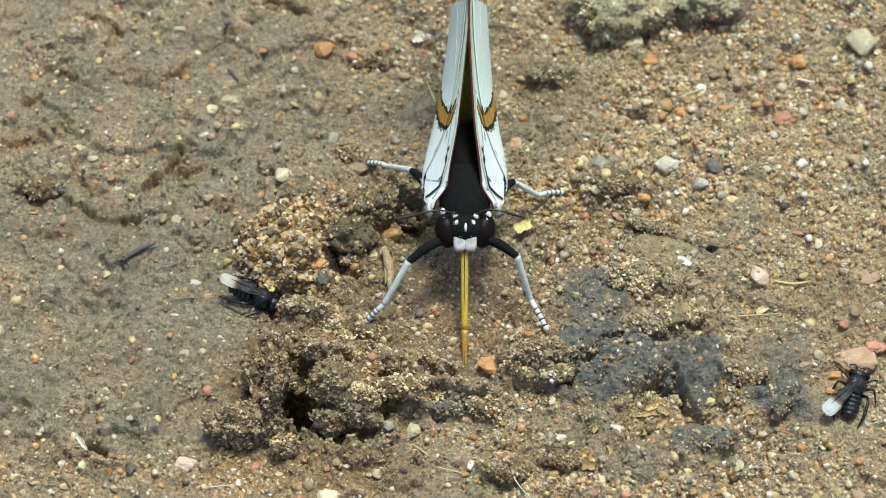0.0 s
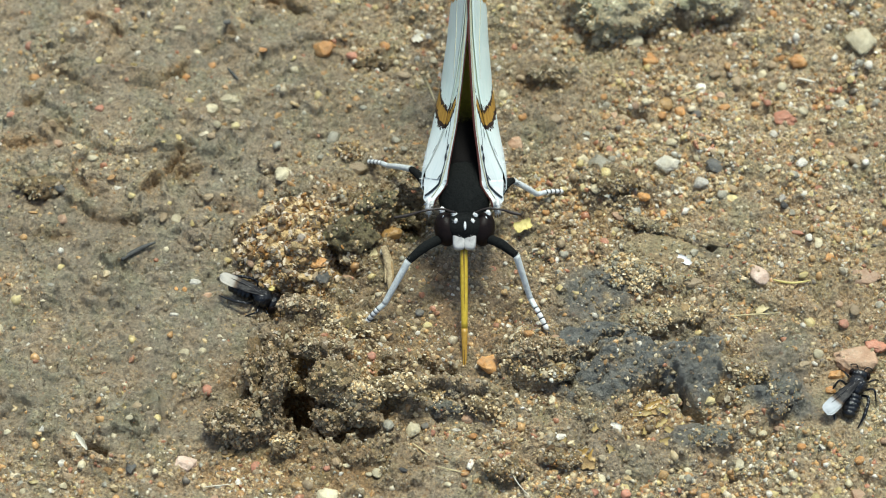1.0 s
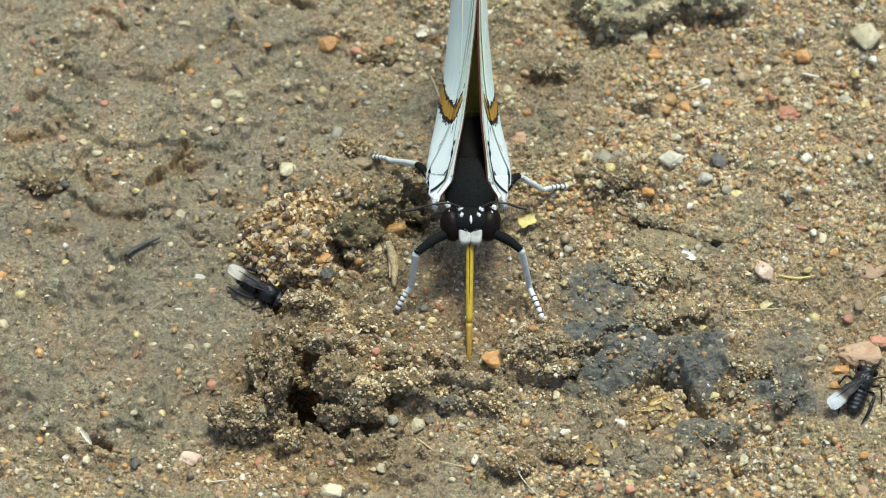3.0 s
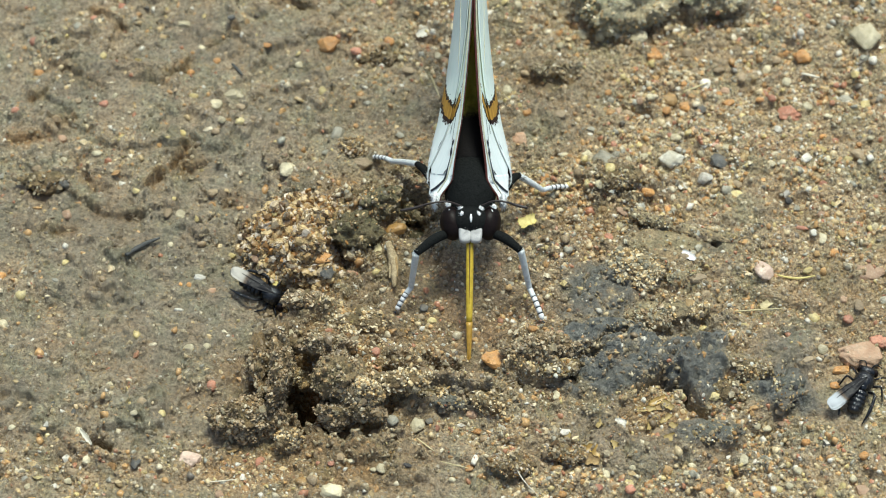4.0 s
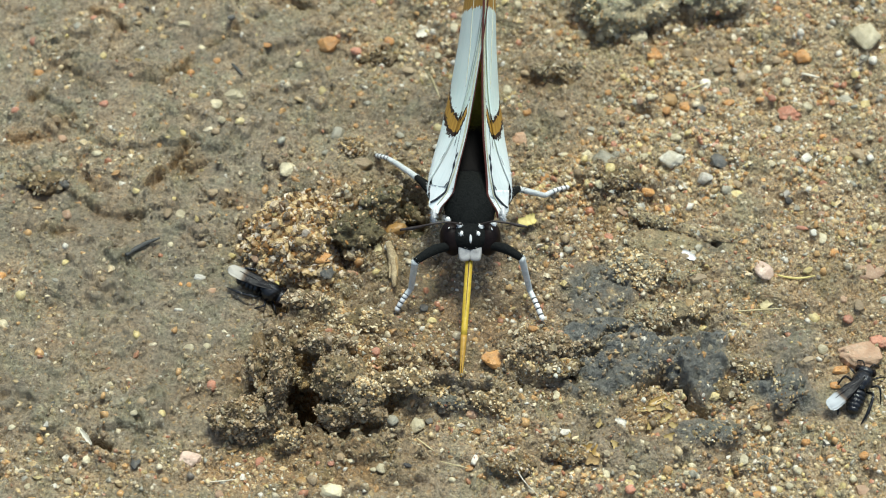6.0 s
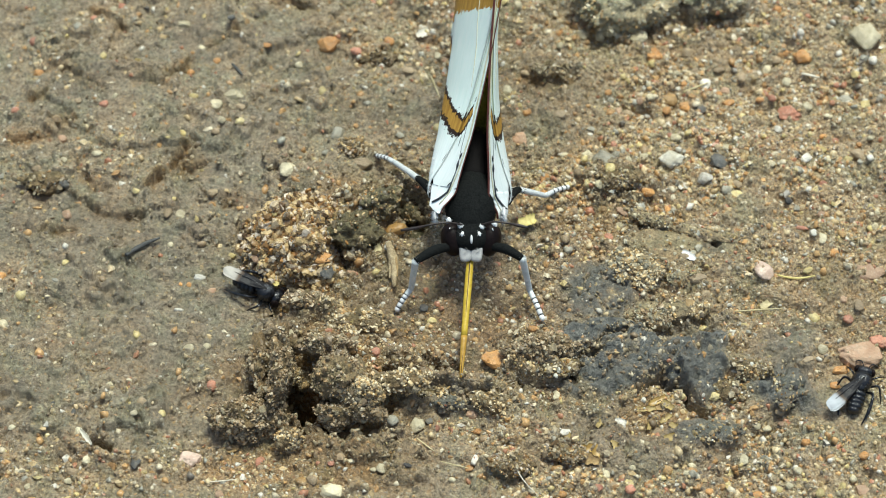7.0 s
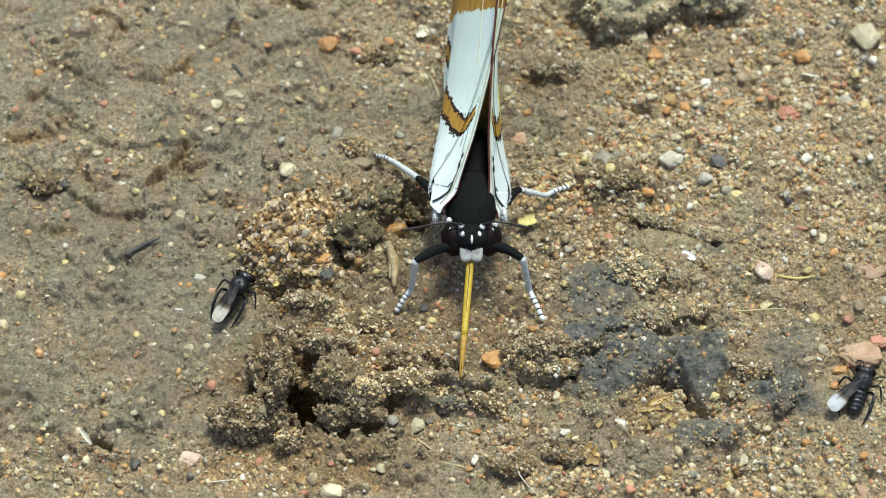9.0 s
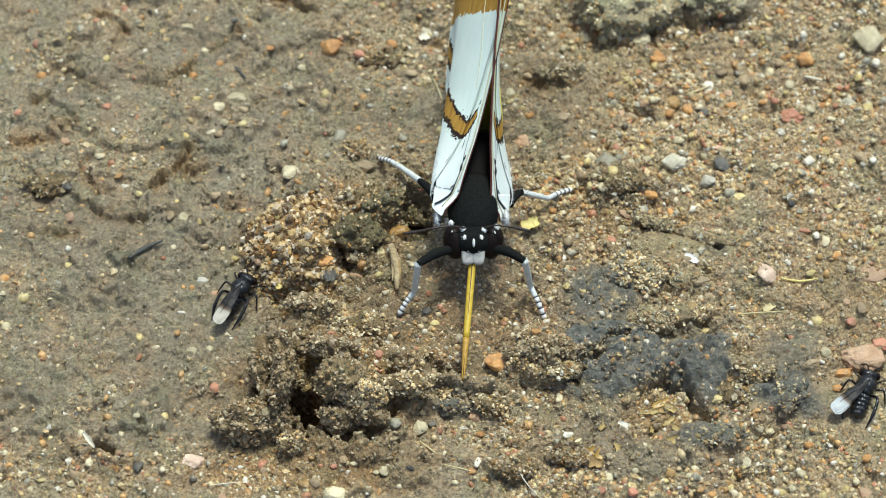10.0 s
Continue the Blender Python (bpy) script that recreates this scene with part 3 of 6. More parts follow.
pebble("orange", 21.51, 24.36, 0.98, 0.82, -1)
pebble("tan", 24.76, 24.65, 0.60, 0.64, 7)
pebble("amber", 22.83, 19.19, 0.81, 0.94, -10)
pebble("orange", 24.30, 17.85, 0.65, 0.64, -14)
pebble("white", 26.44, 20.95, 0.60, 0.76, -10)
pebble("tan", 28.09, 22.42, 0.70, 0.41, 5)
pebble("tan", 30.10, 21.12, 0.49, 0.64, -8)
pebble("pink", 28.49, 19.86, 0.60, 0.41, -20)
pebble("orange", 28.66, 18.29, 0.65, 0.41, 10)
pebble("tan", 32.90, 30.22, 0.70, 0.76, -6)
pebble("orange", 34.45, 29.88, 0.49, 0.59, -25)
pebble("cream", 32.81, 23.15, 0.70, 0.70, -7)
pebble("orange", 36.40, 23.65, 0.98, 0.88, 11)
pebble("tan", 33.78, 23.77, 0.54, 0.47, 20)
pebble("cream", 42.91, 25.42, 1.41, 1.58, -6)
pebble("white", 43.31, 22.54, 0.49, 0.53, 23)
pebble("cream", 42.45, 20.63, 0.49, 0.41, 7)
pebble("grey", 40.48, 18.65, 0.81, 0.59, -13)
pebble("yellow", 42.15, 17.55, 0.60, 0.59, 1)
pebble("cream", 36.36, 17.57, 0.60, 0.59, 2)
pebble("rust", 34.61, 16.92, 1.20, 1.20, 13)
pebble("white", 33.37, 14.95, 0.43, 0.47, -7)
pebble("rust", 32.91, 18.57, 0.43, 0.41, 2)
pebble("orange", 31.76, 18.46, 0.43, 0.35, 3)
pebble("white", 20.55, 17.87, 0.60, 0.29, -15)
pebble("cream", 38.37, 16.07, 0.54, 0.29, -11)
pebble("chalk", 22.40, 11.00, 1.15, 1.05, -6)
pebble("slate", 27.17, 10.81, 0.92, 0.88, -9)
pebble("grey", 15.88, 10.44, 1.19, 1.11, -23)
pebble("cream", 18.17, 11.20, 0.49, 0.41, -20)
pebble("tan", 40.97, 11.25, 0.76, 0.59, -23)
pebble("white", 41.90, 10.47, 0.38, 0.35, 4)
pebble("white", 35.71, 10.55, 0.60, 0.53, 15)
pebble("orange", 41.17, 12.81, 0.33, 0.35, -8)
pebble("orange", 37.61, 13.76, 0.43, 0.35, 8)
pebble("cream", 42.25, 13.24, 0.43, 0.35, 9)
pebble("slate", 25.83, 17.57, 0.54, 0.59, 16)
pebble("pink", 17.62, 17.61, 0.33, 0.53, 5)
pebble("cream", 37.27, 20.15, 0.54, 0.23, 19)
pebble("cream", 32.18, 9.83, 0.43, 0.41, -4)
pebble("white", 25.60, 8.27, 0.76, 0.70, -16)
pebble("cream", 15.28, 6.64, 0.54, 0.53, 18)
pebble("orange", 19.95, 6.43, 0.65, 0.59, -13)
pebble("pink", 17.47, 4.44, 0.70, 0.41, -21)
pebble("yellow", 28.72, 6.64, 0.65, 0.47, 1)
pebble("rose", 30.49, -3.22, 0.80, 1.10, 15)
pebble("tan", 24.07, -4.21, 0.92, 0.53, 15)
pebble("grey", 17.54, -2.13, 0.65, 0.64, 3)
pebble("white", 35.48, 1.13, 0.38, 0.41, -8)
pebble("rust", 34.50, 2.15, 0.70, 0.23, -14)
pebble("cream", 36.35, 0.80, 0.49, 0.70, -3)
pebble("cream", 37.18, 4.86, 0.38, 0.41, 2)
pebble("yellow", 34.72, -2.72, 0.54, 0.35, 22)
pebble("cream", 24.83, -6.71, 0.38, 0.59, 12)
pebble("pink", 40.41, -2.82, 1.68, 1.05, -5)
pebble("rust", 38.11, -7.95, 0.54, 0.47, 15)
pebble("tan", 39.19, -6.81, 0.49, 0.70, 10)
pebble("pink", 37.88, -5.78, 0.38, 0.41, -13)
pebble("white", 32.77, -1.28, 0.33, 0.35, -5)
pebble("black", 33.52, 5.48, 0.43, 0.41, -19)
pebble("pink", 39.05, -11.89, 2.2, 1.5, -22)
pebble("orange", 37.08, -13.54, 0.92, 0.53, 20)
pebble("orange", 36.21, -15.33, 0.54, 0.41, -11)
pebble("cream", 35.38, -11.46, 0.54, 0.53, -8)
pebble("tan", 33.89, -12.81, 0.60, 0.35, 23)
pebble("yellow", 24.99, -16.68, 0.60, 0.47, 12)
pebble("cream", 27.15, -23.40, 0.60, 0.64, 14)
pebble("white", 28.26, -23.20, 0.27, 0.29, -10)
pebble("cream", 22.55, -23.93, 0.38, 0.29, -18)
pebble("white", 25.96, -22.93, 0.33, 0.23, -4)
pebble("cream", 31.29, -25.81, 0.38, 0.35, -14)
pebble("white", 16.24, -20.10, 0.49, 0.29, -7)
pebble("tan", 30.87, -18.44, 0.49, 0.47, 4)
pebble("rust", 16.75, -26.78, 0.49, 0.47, -24)
pebble("rust", 13.97, -26.58, 0.43, 0.41, -23)
pebble("pink", 37.76, -26.22, 0.70, 0.59, -3)
pebble("orange", 23.93, -26.54, 0.43, 0.35, 19)
pebble("rust", 41.04, -10.51, 1.08, 0.70, -20)
pebble("cream", -2.43, -19.68, 0.76, 0.82, -7)
pebble("tan", -6.11, -20.28, 0.76, 0.41, 22)
pebble("grey", -4.57, -19.98, 0.54, 0.59, 18)
pebble("cream", -9.91, -27.07, 1.20, 0.75, -5)
pebble("rust", -10.04, -23.98, 0.43, 0.41, -24)
pebble("cream", -8.28, -23.60, 0.43, 0.29, -5)
pebble("cream", -5.58, -24.08, 0.49, 0.59, -7)
pebble("cream", -6.34, -24.20, 0.33, 0.29, -5)
pebble("white", 2.87, -23.37, 0.33, 0.64, -16)
pebble("orange", 2.36, -23.91, 0.49, 0.35, 24)
pebble("rust", -6.29, -12.86, 0.54, 0.47, 16)
pebble("orange", 4.95, -13.30, 1.15, 0.95, 1)
pebble("pink", 0.05, -15.92, 0.54, 0.35, 18)
pebble("pink", 2.65, -18.23, 0.54, 0.47, -21)
pebble("slate", -1.24, -19.05, 0.38, 0.35, -7)
pebble("white", 11.08, -21.11, 0.54, 0.35, 14)
pebble("black", -3.26, -24.25, 0.54, 0.23, -13)
pebble("white", 8.55, -12.93, 0.38, 0.23, 3)
pebble("cream", 10.46, -16.65, 0.38, 0.59, -7)
pebble("orange", 3.16, -19.98, 0.43, 0.35, -17)
pebble("cream", 0.82, -25.03, 0.38, 0.29, -9)
pebble("rose", -23.18, -22.88, 1.40, 0.90, -1)
pebble("cream", -22.08, -10.63, 0.38, 0.41, 13)
pebble("cream", -20.89, -17.59, 0.43, 0.35, -15)
pebble("slate", -33.87, -18.53, 0.27, 0.41, -4)
pebble("cream", -28.19, -19.05, 0.38, 0.29, 11)
pebble("slate", -35.85, -17.59, 0.22, 0.29, -25)
pebble("cream", -32.29, -23.46, 0.43, 0.47, -2)
pebble("cream", -33.87, -25.28, 0.43, 0.35, -23)
pebble("yellow", -36.44, -25.33, 0.49, 0.23, 4)
pebble("slate", -27.74, -24.07, 0.43, 0.59, -15)
pebble("cream", -39.38, -20.07, 0.38, 0.29, -2)
pebble("orange", -16.45, -20.55, 0.43, 0.35, 25)
pebble("slate", -37.11, 7.36, 0.65, 0.53, -2)
pebble("pink", -36.45, 4.25, 0.54, 0.53, -7)
pebble("yellow", -29.94, 6.94, 0.43, 0.35, 11)
pebble("tan", -26.67, 4.35, 0.38, 0.64, -19)
pebble("cream", -25.43, 4.22, 0.49, 0.59, 3)
pebble("cream", -26.17, 0.60, 0.38, 0.35, -12)
pebble("yellow", -20.38, 0.05, 0.54, 0.41, 2)
pebble("white", -23.25, -2.97, 0.60, 0.35, -12)
pebble("orange", -24.18, -3.78, 0.27, 0.29, -18)
pebble("orange", -25.00, -3.68, 0.22, 0.23, -22)
pebble("pink", -21.98, -4.50, 0.43, 0.41, -22)
pebble("yellow", -26.14, 5.73, 0.27, 0.29, -22)
pebble("tan", -22.38, 6.83, 0.60, 0.53, 22)
pebble("yellow", -16.11, 2.04, 0.38, 0.41, -15)
pebble("orange", -11.66, -2.05, 0.98, 0.70, 13)
pebble("slate", -11.04, -3.45, 0.70, 0.70, 18)
pebble("slate", -1.81, -7.17, 0.49, 0.47, -16)
pebble("pink", -14.71, -0.75, 0.54, 0.47, 13)
pebble("amber", -12.79, 0.05, 0.43, 0.70, -23)
pebble("pink", -17.66, -2.12, 0.49, 0.64, 9)
pebble("cream", 8.34, -4.48, 0.33, 0.35, 6)
pebble("amber", 6.18, -5.14, 0.43, 0.35, 12)
pebble("rust", 5.19, -1.67, 0.38, 0.35, -10)
pebble("grey", 11.95, -0.28, 0.54, 0.41, -5)


def clod(label, x, y, r, seed, grit, count, lift=.3, rough=1.0, turn=0, body=None, crumbs=None):
    """A crumbling lump of mud with crumbs and grains stuck to it."""
    me = rock_mesh("mud_clod", [1.2 * k for k in r], seed, 5 if max(r) > 1.75 else 4, rough, body or MUD_CLOD, 0.0, rough)
    ob = new("mud_clod", me)
    z = float(ground_height(x, y)) + lift * r[2]
    ob.matrix_basis = pose(x * MM, y * MM, z * MM, 0, 0, turn)
    tagged(ob, label, "mud clod", "crumbled clods of mud")
    co = np.zeros(len(me.vertices) * 3)
    me.vertices.foreach_get("co", co)
    co = co.reshape(-1, 3) / MM
    rng = np.random.default_rng(seed)
    upper = co[(co[:, 2] > -.8 * r[2]) & (co[:, 1] < 1.05 * r[1])]

    def cover(n, mid, spread, sunk, patch):
        pts = upper[rng.integers(0, len(upper), n)] * (1 - sunk * mid / np.linalg.norm(r)) + .07 * rng.normal(size=(n, 3))
        pts = pts[layered(pts[:, 0] + pts[:, 2], pts[:, 1] - pts[:, 2], .9, seed, 3) > patch]
        return grain_cloud(pts, np.clip(rng.lognormal(math.log(mid), spread, len(pts)), .06, .42), rng)
    part("stuck_soil", cover(int(.6 * count), .15, .35, .6, -.5), crumbs or CRUMB, ob, "crumbs of mud stuck to the clod", False)
    part("stuck_grit", cover(int(1.3 * count), .105, .40, .0, -.3), grit, ob, "grains of sand stuck to the clod", False)
    return ob


ICO_V = np.array([(0, 0, -1), (.7236, -.5257, -.4472), (-.2764, -.8506, -.4472), (-.8944, 0, -.4472), (-.2764, .8506, -.4472), (.7236, .5257, -.4472),
                  (.2764, -.8506, .4472), (-.7236, -.5257, .4472), (-.7236, .5257, .4472), (.2764, .8506, .4472), (.8944, 0, .4472), (0, 0, 1)])
ICO_F = [(0, 1, 2), (1, 0, 5), (0, 2, 3), (0, 3, 4), (0, 4, 5), (1, 5, 10), (2, 1, 6), (3, 2, 7), (4, 3, 8), (5, 4, 9),
         (1, 10, 6), (2, 6, 7), (3, 7, 8), (4, 8, 9), (5, 9, 10), (6, 10, 11), (7, 6, 11), (8, 7, 11), (9, 8, 11), (10, 9, 11)]


def grain_arrays(pts, size, rng):
    """Uneven twenty-faced grains of the given sizes at the given places."""
    n = len(pts)
    v = ICO_V[None] * (1 + .30 * rng.normal(size=(n, 12, 1)).clip(-1.5, 1.5))
    v = v * rng.uniform(.55, 1.35, (n, 1, 3))
    a, b = rng.uniform(0, 2 * np.pi, (2, n))
    b = b * .25
    ca, sa, cb, sb = np.cos(a)[:, None], np.sin(a)[:, None], np.cos(b)[:, None], np.sin(b)[:, None]
    x, y, z = v[..., 0], v[..., 1], v[..., 2]
    y, z = cb * y - sb * z, sb * y + cb * z
    x, y = ca * x - sa * y, sa * x + ca * y
    v = np.stack([x, y, z], -1) * size[:, None, None] + pts[:, None, :]
    f = (np.array(ICO_F)[None] + 12 * np.arange(n)[:, None, None]).reshape(-1, 3)
    return v.reshape(-1, 3), f


def grain_cloud(pts, size, rng):
    v, f = grain_arrays(pts, size, rng)
    return v, f.tolist()


def big_mesh(name, v, f, material, every=3):
    me = bpy.data.meshes.new(name)
    me.vertices.add(len(v))
    me.vertices.foreach_set("co", (v * MM).astype(np.float32).ravel())
    me.loops.add(f.size)
    me.loops.foreach_set("vertex_index", f.astype(np.int32).ravel())
    me.polygons.add(len(f))
    me.polygons.foreach_set("loop_start", np.arange(0, f.size, 3, dtype=np.int32))
    me.update(calc_edges=True)
    me.polygons.foreach_set("use_smooth", np.arange(len(f)) // 20 % every > 0)
    me.materials.append(material)
    return me


# brown core toned down: shade between the stuck grains is in its colour
MUD_CLOD = soil_material("brown_clod_mud", (.80, .65, .45))
# lighter tone of the same mud for the block's bare face
BLOCK_MUD = soil_material("bare_block_mud", (1.12, .95, .70))
CRUST_MUD = soil_material("dry_crust_mud", (1.30, 1.17, .96))
OLIVE_CRUMB = grain_material("olive_crumbs", stops=[(0, (.36, .34, .25)), (.3, (.46, .43, .31)), (.6, (.28, .26, .19)), (.8, (.52, .48, .36))], rough=.4)
DAMP_CLOD = soil_material("damp_olive_mud", (.66, .64, .48))
DAMP_CRUMB = grain_material("damp_crumbs", stops=[(0, (.14, .115, .066)), (.2, (.21, .175, .10)), (.4, (.10, .08, .045)), (.55, (.26, .215, .125)), (.7, (.17, .13, .075)), (.85, (.34, .28, .17)), (.94, (.06, .052, .036))], rough=.35)
clod("brown gritty clod leaning on the mud lump", -17.90, -19.60, (2.5, 1.6, 1.8), 207, LUMP, 2125, 0.75)
clod("thin upright wall of mud beside the crevice", -14.90, -15.60, (.72, 2.7, 2.6), 208, LUMP, 1125, 1.0, .5, -6)
clod("crumbling outer rib of the mud lump", -16.90, -13.90, (.75, 2.3, 1.7), 209, LUMP, 650, 0.8, .5, 8)
clod("pale crumbly cap on the mud lump", -13.70, -12.60, (1.8, .9, 1.0), 210, PALE, 900, 1.5)
clod("crumbly brown cap bridging the crevice", -10.90, -13.30, (1.8, .8, .9), 211, LUMP, 875, 1.3)
clod("pinkish pale crumbs on the mud ridge", -9.40, -9.70, (1.5, .6, .6), 212, PALE, 450, .4, 1.0, -35)
clod("broken block of brown mud before the crevice", -9.40, -16.40, (1.75, 1.8, 2.3), 213, LUMP, 750, 1.05, .9, 0, BLOCK_MUD)
clod("bright sandy crust on the broken mud lump", -7.60, -18.30, (1.5, .9, 1.2), 214, PALE, 1300, 2.4)
clod("sandy ledge of dried mud beside the lump", -4.40, -16.90, (2.4, .8, .8), 215, PALE, 600, 2.0, .7, 6)
clod("crumbling foot of the mud lump", -9.30, -19.30, (1.7, 1.0, 1.2), 216, LUMP, 1000, 1.2)
clod("dark crumbling foot of the mud lump", -6.90, -19.30, (1.4, .8, .9), 217, LUMP, 525, 1.6)
clod("small crumbly clod in front of the lump", -13.70, -21.70, (.9, .7, .9), 218, PALE, 350, .5)
clod("tilted dark crumb inside the crevice", -12.40, -18.60, (.8, .6, .7), 219, CRUMB, 130, .5)
clod("dark damp clod beside the hollow", -8.60, 1.70, (2.0, 1.4, 1.4), 221, WARM, 170, .4, 1.3, 0, DAMP_CLOD, DAMP_CRUMB)
clod("damp olive clod beside the butterfly", -5.90, 4.20, (1.7, 1.2, 1.2), 222, WARM, 200, .4, 1.3, 20, DAMP_CLOD, DAMP_CRUMB)
clod("dark wet clod under the wing", -3.00, 3.80, (1.0, 1.2, .9), 223, WARM, 90, .5, 1.3, 0, DAMP_CLOD, DAMP_CRUMB)
clod("damp clod behind the dark hollow", -3.40, 6.60, (1.5, .9, .8), 224, WARM, 160, .4, 1.3, -10, DAMP_CLOD, DAMP_CRUMB)
clod("low crumbly scrap of mud behind the wings", 10.60, 21.60, (1.9, .6, .35), 225, CRUMB, 220, .05, .7, 0, CRUST_MUD, DAMP_CRUMB)
clod("brown clod with grit below the heap", -13.40, -6.90, (1.3, .6, .6), 13, LUMP, 875, .4)
clod("thick clod of dried greenish grey mud", 18.30, 29.90, (4.2, 2.6, 1.7), 14, PALE, 900, .9, .8, 0, OLIVE, OLIVE_CRUMB)
clod("greenish grey clod behind the gravel", 27.54, 30.82, (2.5, 1.5, 1.1), 15, GRIT, 400, .5, .8, 0, OLIVE, OLIVE_CRUMB)
clod("small grey clay lump before the ledge", 0.57, -17.32, (1.6, .8, .6), 147, GRIT, 120, .2, .8, 0, CLAY_CRUST)
clod("low grey clay lump among grit", 24.71, -20.97, (2.0, .8, .4), 145, GRIT, 160, .1, .8, 0, CLAY_CRUST)
clod("dark crumbly clod among the gravel", 17.08, 7.33, (1.7, .9, .8), 16, GRIT, 350, .3)
clod("gritty clod beside the proboscis", -0.62, -16.23, (1.4, .7, .7), 17, PALE, 400, .2)
clod("gritty clod at the edge of the clay", 8.60, -12.90, (2.5, 1.0, .9), 18, LUMP, 1000, .25)
clod("dark wet clay lump beside the bee", 31.53, -16.57, (1.2, 1.6, .5), 19, GRIT, 120, .0, .35, -20, CLAY_CRUST)
clod("smooth tan plate of dried mud broken loose", 21.50, -0.35, (3.3, 1.6, .40), 226, GRIT, 130, .1, .10, -14, CRUST_MUD, OLIVE_CRUMB)
clod("lifted edge of cracked mud over a fissure", 22.20, 2.05, (3.7, .50, .42), 227, GRIT, 300, .75, .16, -20, CRUST_MUD)
clod("grainy tan clod on the clay crust", 17.60, -2.40, (1.3, 1.3, .9), 20, PALE, 800, .3, .8, 0, CRUST_MUD, OLIVE_CRUMB)
clod("grainy clod beside the clay crust", 19.30, -3.60, (1.2, 1.0, .7), 21, PALE, 500, .3, .8, 0, CRUST_MUD, OLIVE_CRUMB)
clod("low grey lump beside the tan plate", 22.90, -3.60, (1.5, .8, .5), 228, GRIT, 150, .2, .4, 10, CRUST_MUD, OLIVE_CRUMB)
clod("crumbly soil beside the clay", 19.44, -7.96, (1.6, .9, .6), 53, LUMP, 350, .1, .9, 0, CRUST_MUD, OLIVE_CRUMB)
clod("crumbly soil above the clay", 22.88, -7.20, (1.7, .9, .6), 54, PALE, 450, .2, .9, 0, CRUST_MUD)
clod("low gritty ridge beyond the proboscis", 10.20, -14.60, (1.7, .8, .6), 55, GRIT, 400, .2)
clod("low gritty lump beyond the proboscis", 4.57, -17.32, (1.6, .8, .6), 56, PALE, 300, .2)
clod("gritty lump below the clay crust", 26.67, -15.79, (1.7, 1.0, .7), 57, GRIT, 350, .2)
clod("gritty lump beside the pale crust", 28.79, -14.14, (1.3, .8, .5), 58, GRIT, 250, .2)
clod("rough brown lump in front of the grit", 10.99, -23.39, (1.5, .7, .45), 59, WARM, 400, .2)
clod("rough lump beside a hollow", 6.16, -24.22, (1.6, .7, .45), 60, WARM, 450, .2)
clod("sandy crumb behind the heap", -8.71, 12.38, (1.1, .9, .7), 61, WARM, 400, .35)
clod("damp crumb behind the resting leg", -3.55, 9.53, (1.2, .8, .6), 62, GRIT, 250, .25)
clod("gritty crumb beside the twig", -7.83, 0.07, (1.2, 1.0, .8), 64, PALE, 400, .3)
clod("sandy lump beside the mud lump", -7.11, -8.78, (1.6, 1.0, .8), 65, PALE, 500, .25)
clod("damp crumb of mud beside the fissure", -6.81, 23.91, (1.6, .7, .7), 22, GRIT, 150, .3)
clod("low crumb of dark mud", -39.04, 7.58, (1.7, .8, .6), 23, GRIT, 120, .3)


def scatter(count, seed, keep, lo=(-50, -32), hi=(50, 40)):
    rng = np.random.default_rng(seed)
    x, y = rng.uniform(lo[0], hi[0], count), rng.uniform(lo[1], hi[1], count)
    ok = rng.uniform(0, 1, count) < keep(x, y)
    return x[ok], y[ok], rng


def rest_on_ground(x, y, size, sunk):
    return np.stack([x, y, ground_height(x, y) - size * sunk], -1)


BEE_PLACE = (36.48, -16.89)


